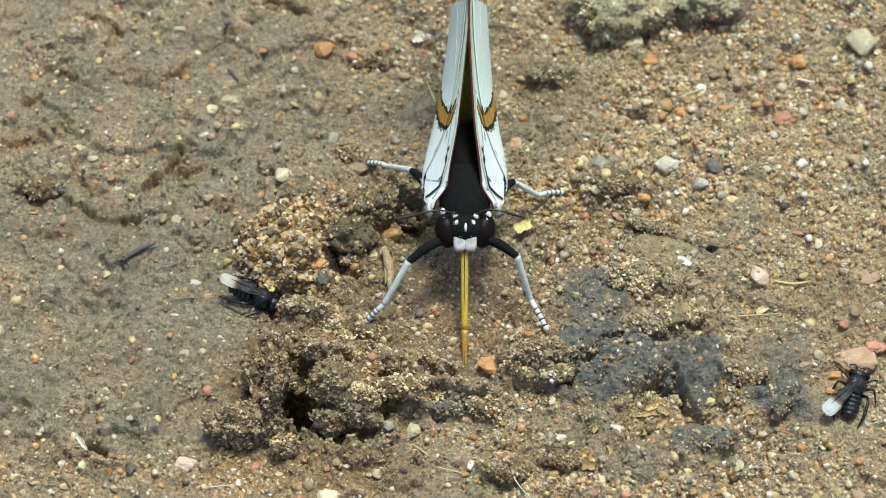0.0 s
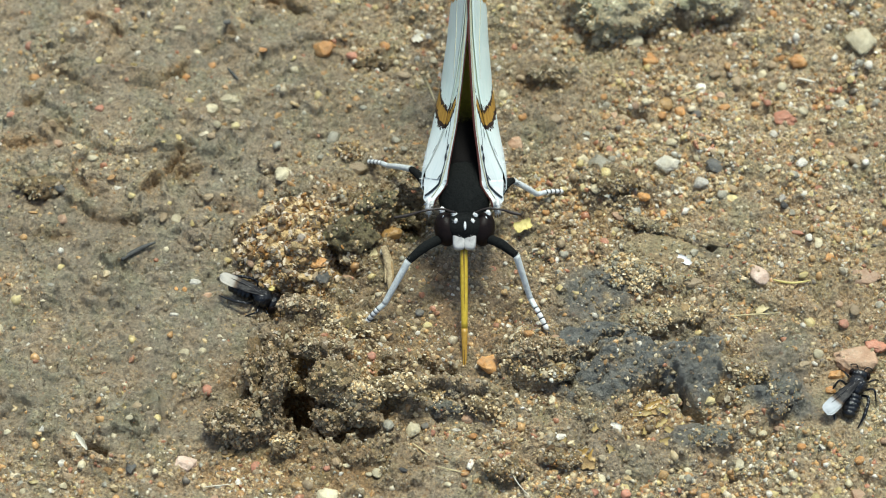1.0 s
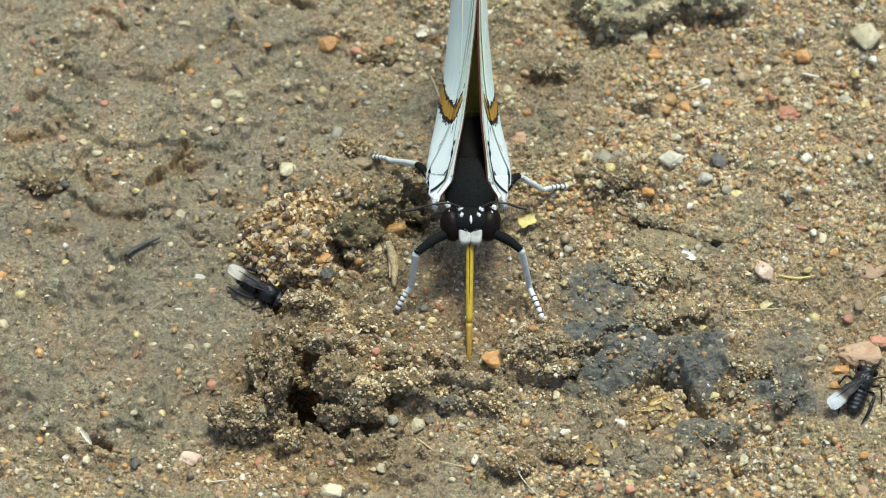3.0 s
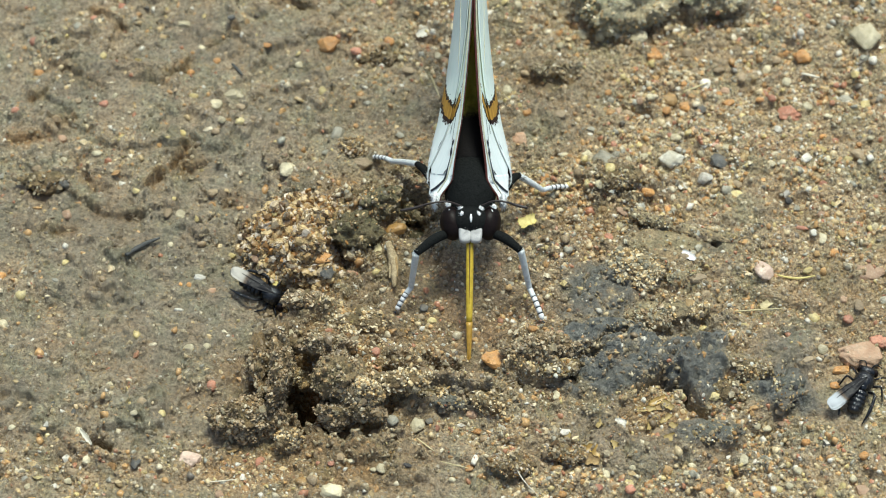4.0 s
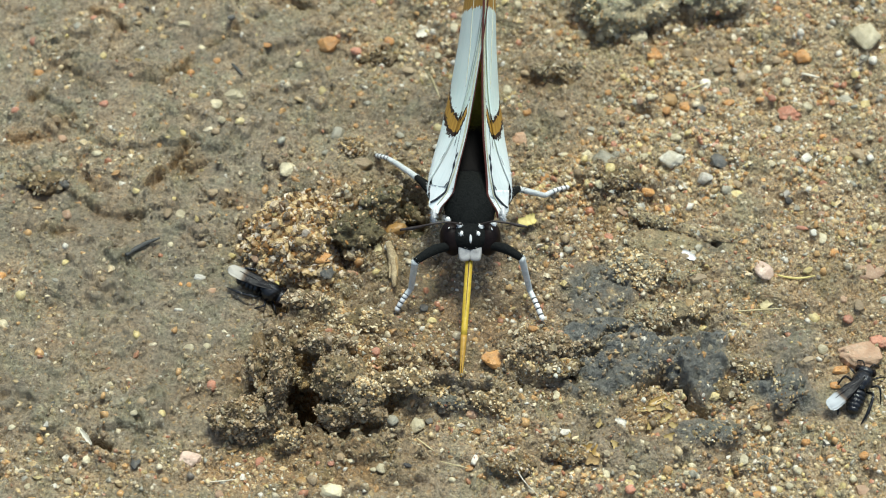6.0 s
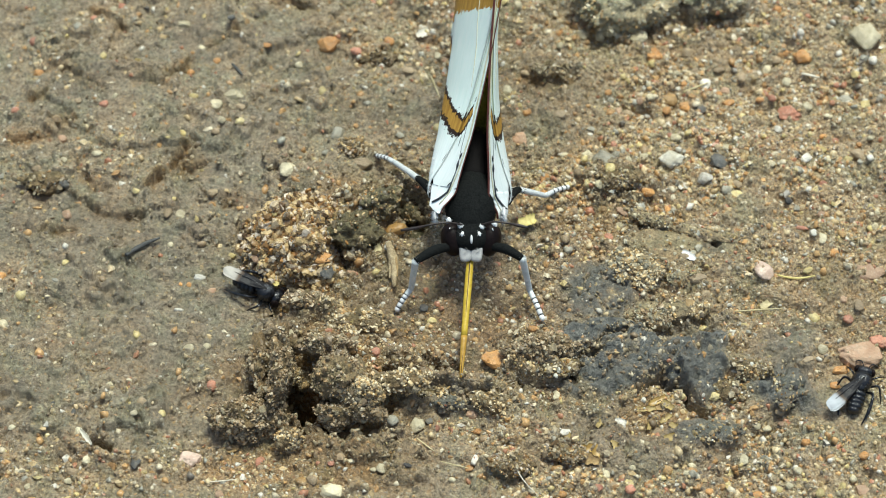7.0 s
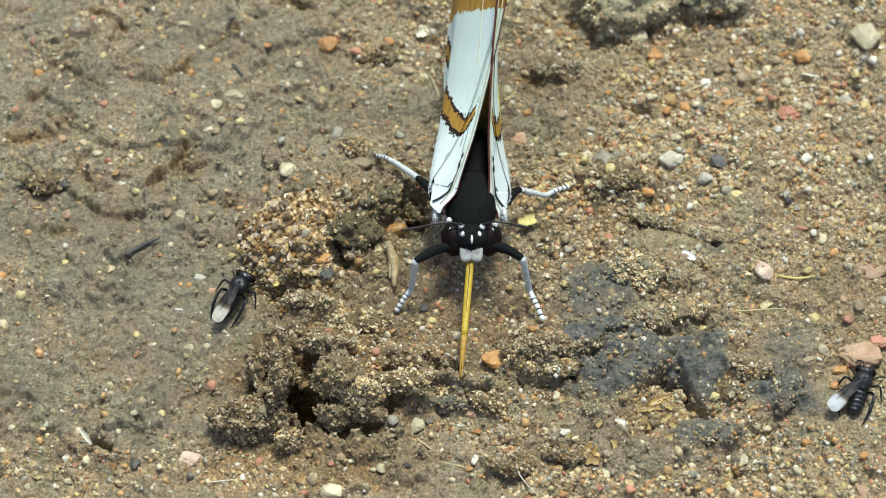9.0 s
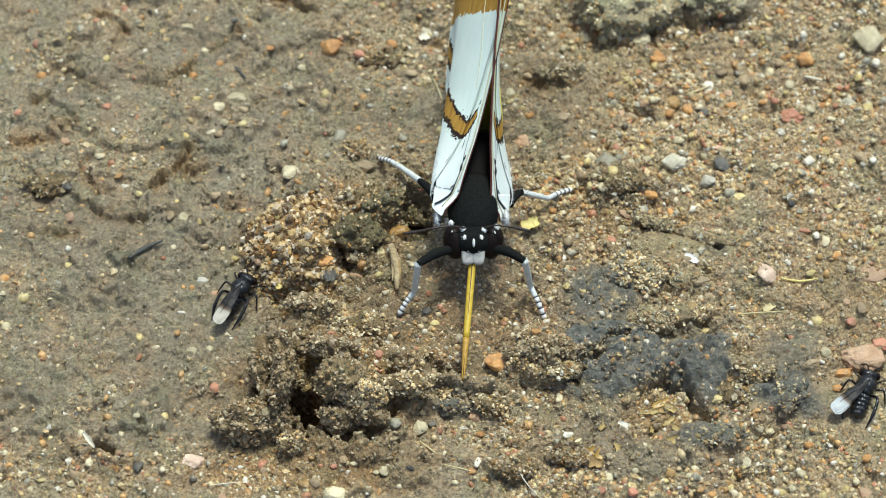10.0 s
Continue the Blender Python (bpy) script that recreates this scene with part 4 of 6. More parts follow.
def sow_grit():
    """Loose grit: too many grains to count."""
    def density(x, y):
        return np.clip(at(SAND, x, y) ** 1.5 * (1 - .94 * at(CLAY, x, y)) * smooth(-.9, .9, layered(x, y, 3.0, 91, 3)) * 1.7, .01, 1)
    x, y, rng = scatter(80000, 71, density, (-46, -31), (46, 37))
    far = np.hypot(x - BEE_PLACE[0], y - BEE_PLACE[1]) > 3.2
    x, y = x[far], y[far]
    size = np.clip(rng.lognormal(math.log(.105), .50, len(x)), .045, .40)
    v, f = grain_arrays(rest_on_ground(x, y, size, .25), size, rng)
    tagged(new("grit", big_mesh("grit", v, f, GRAVEL)), "loose damp mineral grit in mixed browns", "grit", kind="stuff")

    def crumbly(x, y):
        return np.clip(.35 + .5 * layered(x, y, 2.2, 94, 3), .05, .9) * (1 - .9 * at(CLAY, x, y))
    x, y, rng = scatter(30000, 75, crumbly, (-46, -31), (46, 37))
    size = np.clip(rng.lognormal(math.log(.115), .42, len(x)), .05, .34)
    v, f = grain_arrays(rest_on_ground(x, y, size, .35), size, rng)
    tagged(new("mud_crumbs", big_mesh("mud_crumbs", v, f, CRUMB)), "fine brown crumbs of damp mud", "soil", kind="stuff")
    hx, hy = -14.21, 0.26

    def heap(x, y):
        return np.clip(1.25 - np.hypot((x - hx) / 4.6, (y - hy) / 5.0), 0, 1)
    x, y, rng = scatter(22000, 72, heap, (hx - 6, hy - 6.5), (hx + 6, hy + 6.5))
    size = np.clip(rng.lognormal(math.log(.160), .45, len(x)), .07, .50)
    v, f = grain_arrays(rest_on_ground(x, y, size, -.25), size, rng)
    tagged(new("heaped_grit", big_mesh("heaped_grit", v, f, WARM, 1)), "heap of orange and tan coarse sand grains", "grit", kind="stuff")

    def lump(x, y):
        return .5 * smooth(1.6, 2.6, ground_height(x, y)) * (layered(x, y, 2.2, 92, 3) > .45)
    x, y, rng = scatter(26000, 73, lump, (-24, -20), (12, 0))
    size = np.clip(rng.lognormal(math.log(.13), .35, len(x)), .05, .32)
    v, f = grain_arrays(rest_on_ground(x, y, size, 0), size, rng)
    tagged(new("crust_grit", big_mesh("crust_grit", v, f, PALE)), "pale sand grains crusted on the mud lump", "grit", kind="stuff")

    def steep(x, y):
        e = .12
        slope = np.hypot(ground_height(x + e, y) - ground_height(x - e, y), ground_height(x, y + e) - ground_height(x, y - e)) / (2 * e)
        return np.clip((slope - .7) * .22, 0, .8)
    x, y, rng = scatter(62000, 76, steep, (-25, -25), (22, 12))
    size = np.clip(rng.lognormal(math.log(.125), .45, len(x)), .05, .36)
    v, f = grain_arrays(rest_on_ground(x, y, size, -.1), size, rng)
    tagged(new("wall_grit", big_mesh("wall_grit", v, f, CRUMB)), "brown crumbs on the steep sides of the mud lump", "soil", kind="stuff")


def sow_stones():
    """Middling stones: the nearest as pieces of the ground, the rest joined."""
    kinds = ["tan", "cream", "orange", "cream", "amber", "rust", "tan", "yellow", "pink", "orange", "yellow", "grey", "cream"]
    shapes = [rock_mesh("stone", (1, .85 + .03 * (k % 4), .7), 200 + k, 2, .32, STONE[kinds[k]], 1.2) for k in range(len(kinds))]

    def density(x, y):
        return np.clip(at(SAND, x, y) ** 2.0 * (1 - .97 * at(CLAY, x, y)) * smooth(-.9, .7, layered(x, y, 6, 93, 2)) * 1.8, .055, 1) * (1 - .8 * smooth(1.2, .7, np.hypot((x - 16) / 10, (y + 20.5) / 4.5)))
    x, y, rng = scatter(36000, 74, density, (-46, -31), (46, 37))
    free = np.ones(len(x), bool)
    for px, py, pr in PEBBLES + [(36.09, -17.41, 3.0), (37.42, -15.61, 3.0), (-19.51, -4.99, 3.5), (2.76, -7.83, 2.5)]:
        free &= np.hypot(x - px, y - py) > pr + .25
    x, y = x[free], y[free]
    size = np.clip(rng.lognormal(math.log(.225), .38, len(x)), .12, .62)
    order = np.argsort(-size)
    for n, i in enumerate(order[:300]):
        ob = new("stone", shapes[n % len(shapes)])
        ob.parent = GROUND
        s = float(size[i])
        ob.matrix_basis = pose(x[i] * MM, y[i] * MM, (float(ground_height(x[i], y[i])) - .12 * s) * MM, 0, 0, float(rng.uniform(0, 360))) @ Matrix.Diagonal((s, s, s, 1))
    k = order[300:]
    v, f = grain_arrays(rest_on_ground(x[k], y[k], size[k], .22), size[k], rng)
    tagged(new("gravel", big_mesh("gravel", v, f, GRAVEL)), "scattered small gravel of mixed colours", "gravel", kind="stuff")


# ---- bits of plants ----
LEAF_YELLOW = plain_material("dry_yellow_leaf", (.46, .37, .10), (.74, .63, .24), .6, 1600)
STRAW = plain_material("dry_straw", (.42, .34, .16), (.62, .54, .32), .6, 1200)
BARK = plain_material("brown_bark", (.20, .13, .06), (.42, .29, .13), .75, 1500, .3, .0003)
SPLINTER = plain_material("weathered_bark", (.20, .14, .07), (.56, .45, .27), .75, 2600, .3, .0004)
LITTER = plain_material("rotting_leaf", (.22, .15, .05), (.48, .36, .13), .6, 1400)
DARK_TWIG = plain_material("dark_wet_twig", (.04, .04, .038), (.10, .10, .09), .6, 1500, .4, .0002)
WHITE_CHIP = plain_material("white_chip", (.74, .72, .66), (.88, .87, .82), .5, 900)
AMBER_LEAF = plain_material("amber_leaf", (.24, .14, .035), (.50, .33, .09), .35, 1800)
CHIP = plain_material("pale_chip", (.58, .52, .38), (.76, .72, .60), .6, 900)
RESIN = plain_material("amber_resin", (.28, .15, .04), (.46, .28, .10), .4, 900, .5, .0002)


def flake(name, label, x, y, length, width, turn, material, tilt=12, seed=1, thick=.09, raised=0.0, taper=.6):
    """A curled scrap of leaf or shell with torn edges."""
    rng = np.random.default_rng(seed)
    nu, nv = 14, 7
    v, f = [], []
    for i in range(nu):
        t = i / (nu - 1)
        half = (.8 + .35 * rng.uniform()) * width / 2 * math.sin(math.pi * min(max(.08 + .84 * t, 0), 1)) ** taper * (1 + .12 * rng.normal())
        for j in range(nv):
            w = 2 * j / (nv - 1) - 1
            v.append(((t - .5) * length + .05 * rng.normal(), half * w, .12 * width * w * w + .10 * length * (t - .5) ** 2 + .02 * rng.normal()))
    n = len(v)
    v += [(a, b, c - thick) for a, b, c in v]
    for i in range(nu - 1):
        for j in range(nv - 1):
            k = i * nv + j
            f += [(k, k + nv, k + nv + 1, k + 1), (n + k, n + k + 1, n + k + nv + 1, n + k + nv)]
    ring = list(range(nv)) + [i * nv + nv - 1 for i in range(1, nu)] + [(nu - 1) * nv + j for j in range(nv - 2, -1, -1)] + [i * nv for i in range(nu - 2, 0, -1)]
    f += [(a, n + a, n + b, b) for a, b in zip(ring, ring[1:] + ring[:1])]
    ob = part(name, (np.array(v), f), material)
    ob.matrix_basis = pose(x * MM, y * MM, (float(ground_height(x, y)) + .22 + raised) * MM, tilt, 0, turn)
    return tagged(ob, label, name.replace("_", " "))


def stalk(name, label, ends, radius, material, lift=.12, bow=0.0, ragged=0.0):
    """A thin dry stalk lying on the ground."""
    (x0, y0), (x1, y1) = ends
    pts = []
    for t in np.linspace(0, 1, 9):
        x, y = x0 + (x1 - x0) * t, y0 + (y1 - y0) * t
        side = bow * math.sin(math.pi * t)
        x, y = x - side * (y1 - y0), y + side * (x1 - x0)
        pts.append((x, y, float(ground_height(x, y))))
    c = np.array(pts)
    t = np.linspace(0, 1, 9)
    line = c[0, 2] * (1 - t) + c[-1, 2] * t
    c[:, 2] = line + max(0, float(np.percentile(c[:, 2] - line, 70))) + lift + radius
    base = c.mean(0)
    v, f = tube(curve(c - base, 4), [radius * .7, radius, radius * .9, radius * .4], 12)
    if ragged:
        lump = np.array([noise.noise(Vector((math.cos(k % 12 * .524) * 3, math.sin(k % 12 * .524) * 3, k // 12 * .12 + radius * 90))) for k in range(len(v))])
        mid = np.repeat(v.reshape(-1, 12, 3).mean(1), 12, 0)
        v = mid + (v - mid) * (1 + 1.3 * ragged * lump)[:, None]
    ob = part(name, (v, f), material)
    ob.location = [k * MM for k in base]
    return tagged(ob, label, name.replace("_", " "))


flake("leaf_scrap", "bright yellow scrap of leaf on the mud", 8.10, 2.55, 1.75, 1.15, 26, LEAF_YELLOW, 10, 2, .09, .6, .12)
flake("leaf_scrap", "yellow scrap of leaf under the heap", -15.90, -3.96, 1.0, .8, 70, LEAF_YELLOW, 40, 3)
flake("leaf_scrap", "thin yellowish leaf scrap on grit", 30.75, -5.98, 1.7, .7, 35, STRAW, 15, 4)
flake("leaf_scrap", "dull tan leaf scrap beside a clod", -19.35, -22.01, 1.5, .8, 10, BARK, 10, 5)
flake("leaf_scrap", "brownish yellow leaf scrap beside the clay", 13.06, -23.66, 2.2, 1.1, -20, BARK, 15, 6)
flake("leaf_scrap", "dull yellow scrap at the foot of the clay", 19.56, -17.80, 2.6, .8, 15, BARK, 20, 16)
for lx, ly, ll, lw, lt, ls, lm in ((20.40, -18.96, 1.4, .5, 40, 61, 0), (21.20, -20.10, 1.2, .6, -30, 62, 0), (18.91, -19.62, 1.5, .5, 75, 63, 0), (20.78, -21.14, 1.3, .7, 10, 64, 0), (12.7, -22.6, 2.2, .9, 20, 71, 1), (11.6, -21.8, 1.6, .8, -50, 72, 0),
                                   (13.8, -23.2, 2.0, .7, 75, 73, 1), (12.2, -23.5, 1.5, .8, -15, 74, 0), (19.7, -17.3, 1.9, .6, 30, 75, 1), (20.6, -17.8, 1.3, .7, -40, 76, 0), (21.0, -16.9, 1.1, .4, 65, 77, 1), (18.6, -18.2, 1.7, .5, 5, 78, 0),
                                   (14.4, -19.8, 1.3, .5, 50, 80, 0), (15.7, -22.3, 1.6, .6, -70, 82, 0)):
    flake("leaf_scrap", "torn amber-brown scrap of rotting leaf on mud", lx, ly, ll, lw, lt, AMBER_LEAF if lm else LITTER, 18, ls, .05, -.16, .3)
flake("leaf_scrap", "pale torn scrap of dry leaf", -1.85, 27.24, 2.0, .9, 30, CHIP, 20, 7)
flake("leaf_scrap", "pale torn scrap lying beside the twig", -6.07, -0.07, 1.4, 1.0, 60, STRAW, 30, 8)
flake("shell_chip", "white torn chip on the clay plate", 23.40, -1.75, 1.5, .75, -40, WHITE_CHIP, 12, 9, raised=.25)
flake("shell_chip", "pale splinter standing in the mud", -32.39, -21.44, 2.0, .5, -55, CHIP, 35, 10)
flake("shell_chip", "greyish white chip in the grit", 16.16, -19.95, 1.1, .5, -20, STONE["white"], 20, 11)
stalk("twig", "brown frayed bit of bark on the mud", (( -5.20, 0.02 ), ( -4.61, -4.90 )), .40, SPLINTER, .2, .05, .45)
stalk("twig", "thin splinter of brown bark lying on mud", (( -5.30, -0.51 ), ( -5.04, -4.02 )), .16, SPLINTER, .35, .03, .4)
stalk("twig", "short splinter of brown bark", (( -4.59, -1.35 ), ( -4.35, -3.97 )), .13, BARK, .3, .03, .4)
stalk("twig", "dark wet twig lying on smooth mud", (( -30.26, -1.19 ), ( -27.23, 1.25 )), .24, DARK_TWIG, .05, .04)
stalk("twig", "dark short twig on the mud", (( -21.32, 23.02 ), ( -20.16, 21.17 )), .16, DARK_TWIG, .02)
stalk("straw", "curved yellow straw on the gravel", (( 31.83, -3.11 ), ( 35.37, -3.32 )), .12, LEAF_YELLOW, .1, -.10)
stalk("straw", "thin yellow straw on the grit", (( 27.35, -7.91 ), ( 32.12, -6.69 )), .08, STRAW)
stalk("straw", "short pale straw on the gravel", (( 36.07, 21.25 ), ( 37.83, 20.73 )), .14, CHIP)
stalk("straw", "pale straw beside a white stone", (( 24.11, 19.34 ), ( 26.73, 20.78 )), .12, STRAW)
stalk("straw", "grey thread-like stalk bent over the mud", (( 6.08, -23.10 ), ( 8.49, -27.54 )), .05, CHIP, .2, -.08)
stalk("straw", "thin white straw on the mud", (( -20.99, -25.60 ), ( -18.58, -25.14 )), .06, CHIP)
stalk("straw", "thin dry stalk on the mud", (( -2.37, -21.09 ), ( -0.82, -22.63 )), .08, STRAW)
stalk("straw", "thin dry stalk beside the grit", (( -0.21, -23.43 ), ( 2.61, -24.06 )), .06, STRAW)
stalk("straw", "thin dry stalk beside the wings", (( -1.25, 21.38 ), ( -0.28, 17.72 )), .09, STRAW)
resin = new("resin_lump", rock_mesh("resin_lump", (1.0, .6, .55), 77, 4, .3, RESIN))
rx_, ry_ = -4.47, 2.17
resin.matrix_basis = pose(rx_ * MM, ry_ * MM, (float(ground_height(rx_, ry_)) + .3) * MM, 0, 0, 10)
tagged(resin, "glossy amber-brown lump among the clods", "lump")

sow_grit()
sow_stones()


# ---- the butterfly ----
def thin(nt, b, colour, much):
    """Lets part of the light through, as a thin scaled membrane does."""
    out = next(n for n in nt.nodes if n.type == "OUTPUT_MATERIAL")
    glow = node(nt, "BsdfTranslucent", {"Color": colour})
    mix = node(nt, "MixShader", {0: much, 1: b.outputs[0], 2: glow.outputs[0]})
    nt.links.new(mix.outputs[0], out.inputs["Surface"])


def wing_material():
    """Greenish white underside with veins, orange chevrons edged black and an orange-brown band."""
    m, nt, b = mat("wing_underside", .55, .3)
    uv = node(nt, "UVMap", uv="wing").outputs[0]
    sep = node(nt, "SeparateXYZ", {0: uv})
    p = calc(nt, "MULTIPLY_ADD", sep.outputs[0], 60, -10)
    q = calc(nt, "MULTIPLY_ADD", sep.outputs[1], 60, -10)
    pos = node(nt, "CombineXYZ", {0: p, 1: q}).outputs[0]
    jag = calc(nt, "MULTIPLY_ADD", noise_out(nt, pos, 1.6, 5, .75), 36, -18)
    r = calc(nt, "ADD", calc(nt, "MULTIPLY_ADD", p, 15.1, calc(nt, "MULTIPLY", q, 10.6)), jag)
    w = calc(nt, "SUBTRACT", p, q)
    fold = calc(nt, "MAXIMUM", calc(nt, "MULTIPLY_ADD", w, 8.0, -10.8), calc(nt, "MULTIPLY_ADD", w, -45.0, 60.75))
    off = calc(nt, "ABSOLUTE", calc(nt, "SUBTRACT", r, calc(nt, "ADD", fold, 139)))
    a = calc(nt, "ARCTAN2", calc(nt, "ADD", q, .8), p)
    vein = calc(nt, "ABSOLUTE", calc(nt, "SUBTRACT", calc(nt, "FRACT", calc(nt, "MULTIPLY_ADD", a, 7.5, .3)), .5))
    vein_f = calc(nt, "MULTIPLY", calc(nt, "LESS_THAN", vein, .016), .10)
    streak = noise_out(nt, node(nt, "CombineXYZ", {0: calc(nt, "MULTIPLY", a, 16), 1: calc(nt, "MULTIPLY", r, .010)}).outputs[0], 2.2, 4, .6)
    green = ramp(nt, streak, [(.3, (.76, .90, .84)), (.6, (.83, .94, .88)), (.8, (.88, .95, .90))])
    chalk = ramp(nt, streak, [(.3, (.76, .84, .81)), (.6, (.84, .90, .87)), (.8, (.89, .93, .90))])
    white = blend(nt, node(nt, "Clamp", {0: calc(nt, "MULTIPLY_ADD", r, .012, -1.1), 1: 0.0, 2: 1.0}).outputs[0], chalk, green)
    col = blend(nt, vein_f, white, rgba(.42, .47, .40))
    orange = ramp(nt, streak, [(.3, (.32, .16, .03)), (.7, (.57, .34, .06))])
    mark = calc(nt, "GREATER_THAN", calc(nt, "MULTIPLY_ADD", noise_out(nt, pos, 2.2, 3), .5, w), .85)
    off = calc(nt, "MULTIPLY_ADD", calc(nt, "SUBTRACT", 1.0, mark), 99, off)
    col = blend(nt, calc(nt, "LESS_THAN", off, calc(nt, "MULTIPLY_ADD", noise_out(nt, pos, 1.7, 4, .7), 25, 7)), col, rgba(.030, .016, .012))
    col = blend(nt, calc(nt, "LESS_THAN", off, 10), col, orange)
    col = blend(nt, calc(nt, "GREATER_THAN", r, 346), col, orange)
    col = blend(nt, calc(nt, "GREATER_THAN", r, 405), col, rgba(.07, .03, .02))
    marks = node(nt, "TexVoronoi", {"Vector": node(nt, "CombineXYZ", {0: calc(nt, "MULTIPLY", p, .55), 1: calc(nt, "MULTIPLY", q, 1.3)}).outputs[0], "Scale": .42})
    dots = calc(nt, "MULTIPLY", calc(nt, "LESS_THAN", marks.outputs["Distance"], .05), calc(nt, "LESS_THAN", r, 120))
    col = blend(nt, dots, col, rgba(.03, .012, .015))
    nt.links.new(col, b.inputs["Base Color"])
    bump(nt, b, calc(nt, "ADD", streak, calc(nt, "MULTIPLY", vein_f, 2)), .00006, .6)
    thin(nt, b, col, .12)
    return m


def wing_inside_material():
    m, nt, b = mat("wing_upper_side", .6, .3)
    uv = node(nt, "UVMap", uv="wing").outputs[0]
    sep = node(nt, "SeparateXYZ", {0: uv})
    r = calc(nt, "MULTIPLY_ADD", sep.outputs[0], 60 * 15.1, calc(nt, "MULTIPLY_ADD", sep.outputs[1], 60 * 10.6, -257))
    n = noise_out(nt, node(nt, "TexCoord").outputs["Object"], 1200, 4)
    r = calc(nt, "ADD", r, calc(nt, "MULTIPLY_ADD", n, 40, -20))
    # shade near the root and glow of light through the wings, painted black to gold
    col = ramp(nt, calc(nt, "DIVIDE", r, 500), [(.10, (.012, .010, .010)), (.22, (.54, .46, .08)), (.42, (.78, .70, .16)), (.62, (.50, .38, .10)), (.75, (.14, .06, .02))])
    nt.links.new(col, b.inputs["Base Color"])
    thin(nt, b, col, .50)
    return m


WING, WING_IN = wing_material(), wing_inside_material()
FUR = plain_material("black_fur", (.005, .006, .006), (.015, .016, .015), .9, 5000, .10, .0001)


def abdomen_material(y):
    """Black hair that turns olive-gold behind y millimetres, the gold brightened as glow between the wings."""
    m, nt, b = mat("abdomen_hair", .8, .15)
    pos = node(nt, "TexCoord").outputs["Object"]
    n = noise_out(nt, pos, 2500, 4)
    t = calc(nt, "MULTIPLY_ADD", node(nt, "SeparateXYZ", {0: pos}).outputs[1], 1000, calc(nt, "MULTIPLY_ADD", n, 1.6, -.8 - y))
    nt.links.new(ramp(nt, calc(nt, "MULTIPLY_ADD", t, .08, .5), [(.34, (.006, .005, .005)), (.60, (.62, .55, .10)), (.8, (.82, .74, .20))]), b.inputs["Base Color"])
    bump(nt, b, n, .0001, .6)
    return m


EYE_BROWN = plain_material("dark_brown_eye", (.006, .004, .004), (.014, .009, .008), .4, 3000, .10)
SCALE_WHITE = plain_material("white_scales", (.66, .67, .66), (.86, .86, .84), .6, 4000)
PALP = plain_material("grey_white_scales", (.40, .39, .37), (.56, .55, .52), .65, 3000, .3)
ROOT_WHITE = plain_material("chalky_white_scales", (.78, .85, .82), (.90, .92, .90), .6, 4000)
SHANK = plain_material("pale_grey_scales", (.46, .49, .48), (.72, .74, .72), .55, 3000)
BAND = plain_material("black_scales", (.010, .012, .016), (.035, .040, .050), .4, 3000)
RIM = plain_material("dark_red_rim", (.05, .014, .010), (.15, .040, .026), .45, 2000)
RIM_PALE = plain_material("pale_yellow_rim", (.48, .46, .30), (.66, .66, .50), .5, 2000)
TONGUE = plain_material("yellow_proboscis", (.42, .27, .015), (.62, .45, .05), .32, 2500)
TONGUE_TIP = plain_material("brown_proboscis_tip", (.33, .18, .02), (.50, .30, .05), .35, 2500)
GROOVE = plain_material("dark_groove", (.05, .025, .005), (.10, .05, .01), .5, 2500)
FEELER = plain_material("dark_brown_feeler", (.012, .009, .008), (.040, .026, .020), .45, 2500)

BX, BY = (2.74, -2.27, 7.00)[:2]
SHOULDER = (0.0, (-0.42, -0.45, 7.00)[1] - BY, 7.0)


def body_space(x, y, z):
    return (x - BX, y - BY, z)


def wing_surface(p, q, side, off):
    """Where a place of the folded wing lies, beside the hinge: p back along the body, q up."""
    r = 1.51 * p + 1.06 * q
    front = np.interp(r, [-3, 0, 1.2, 2.6, 5.1, 7.7, 12.8, 16, 20.3, 28.3, 37.2, 70], [3.1, 2.75, 2.25, 1.75, 1.62, 1.42, .98, .82, .62, .32, .16, .12])
    belly = np.interp(r, [-3, 0, 1.2, 2.6, 5.1, 7.7, 10, 16, 20, 37, 70], [.9, 1.2, 1.65, 2.2, 2.3, 2.25, 2.2, 2.0, 1.8, 1.45, .9])
    wide = np.interp(r, [0, 3.7, 20.2, 37.2, 70], [1.4, 1.8, 8.3, 12.7, 19])
    w = np.maximum(p - q, 0) / wide
    bow = np.sin(np.minimum(w, 1) * np.pi / 2) ** .85
    fold = np.clip(1 - 1.5 * np.maximum(w - 1, 0) ** 1.3, .06, 1)
    return np.stack([side * ((front + belly * bow) * fold + off), p, q], -1)


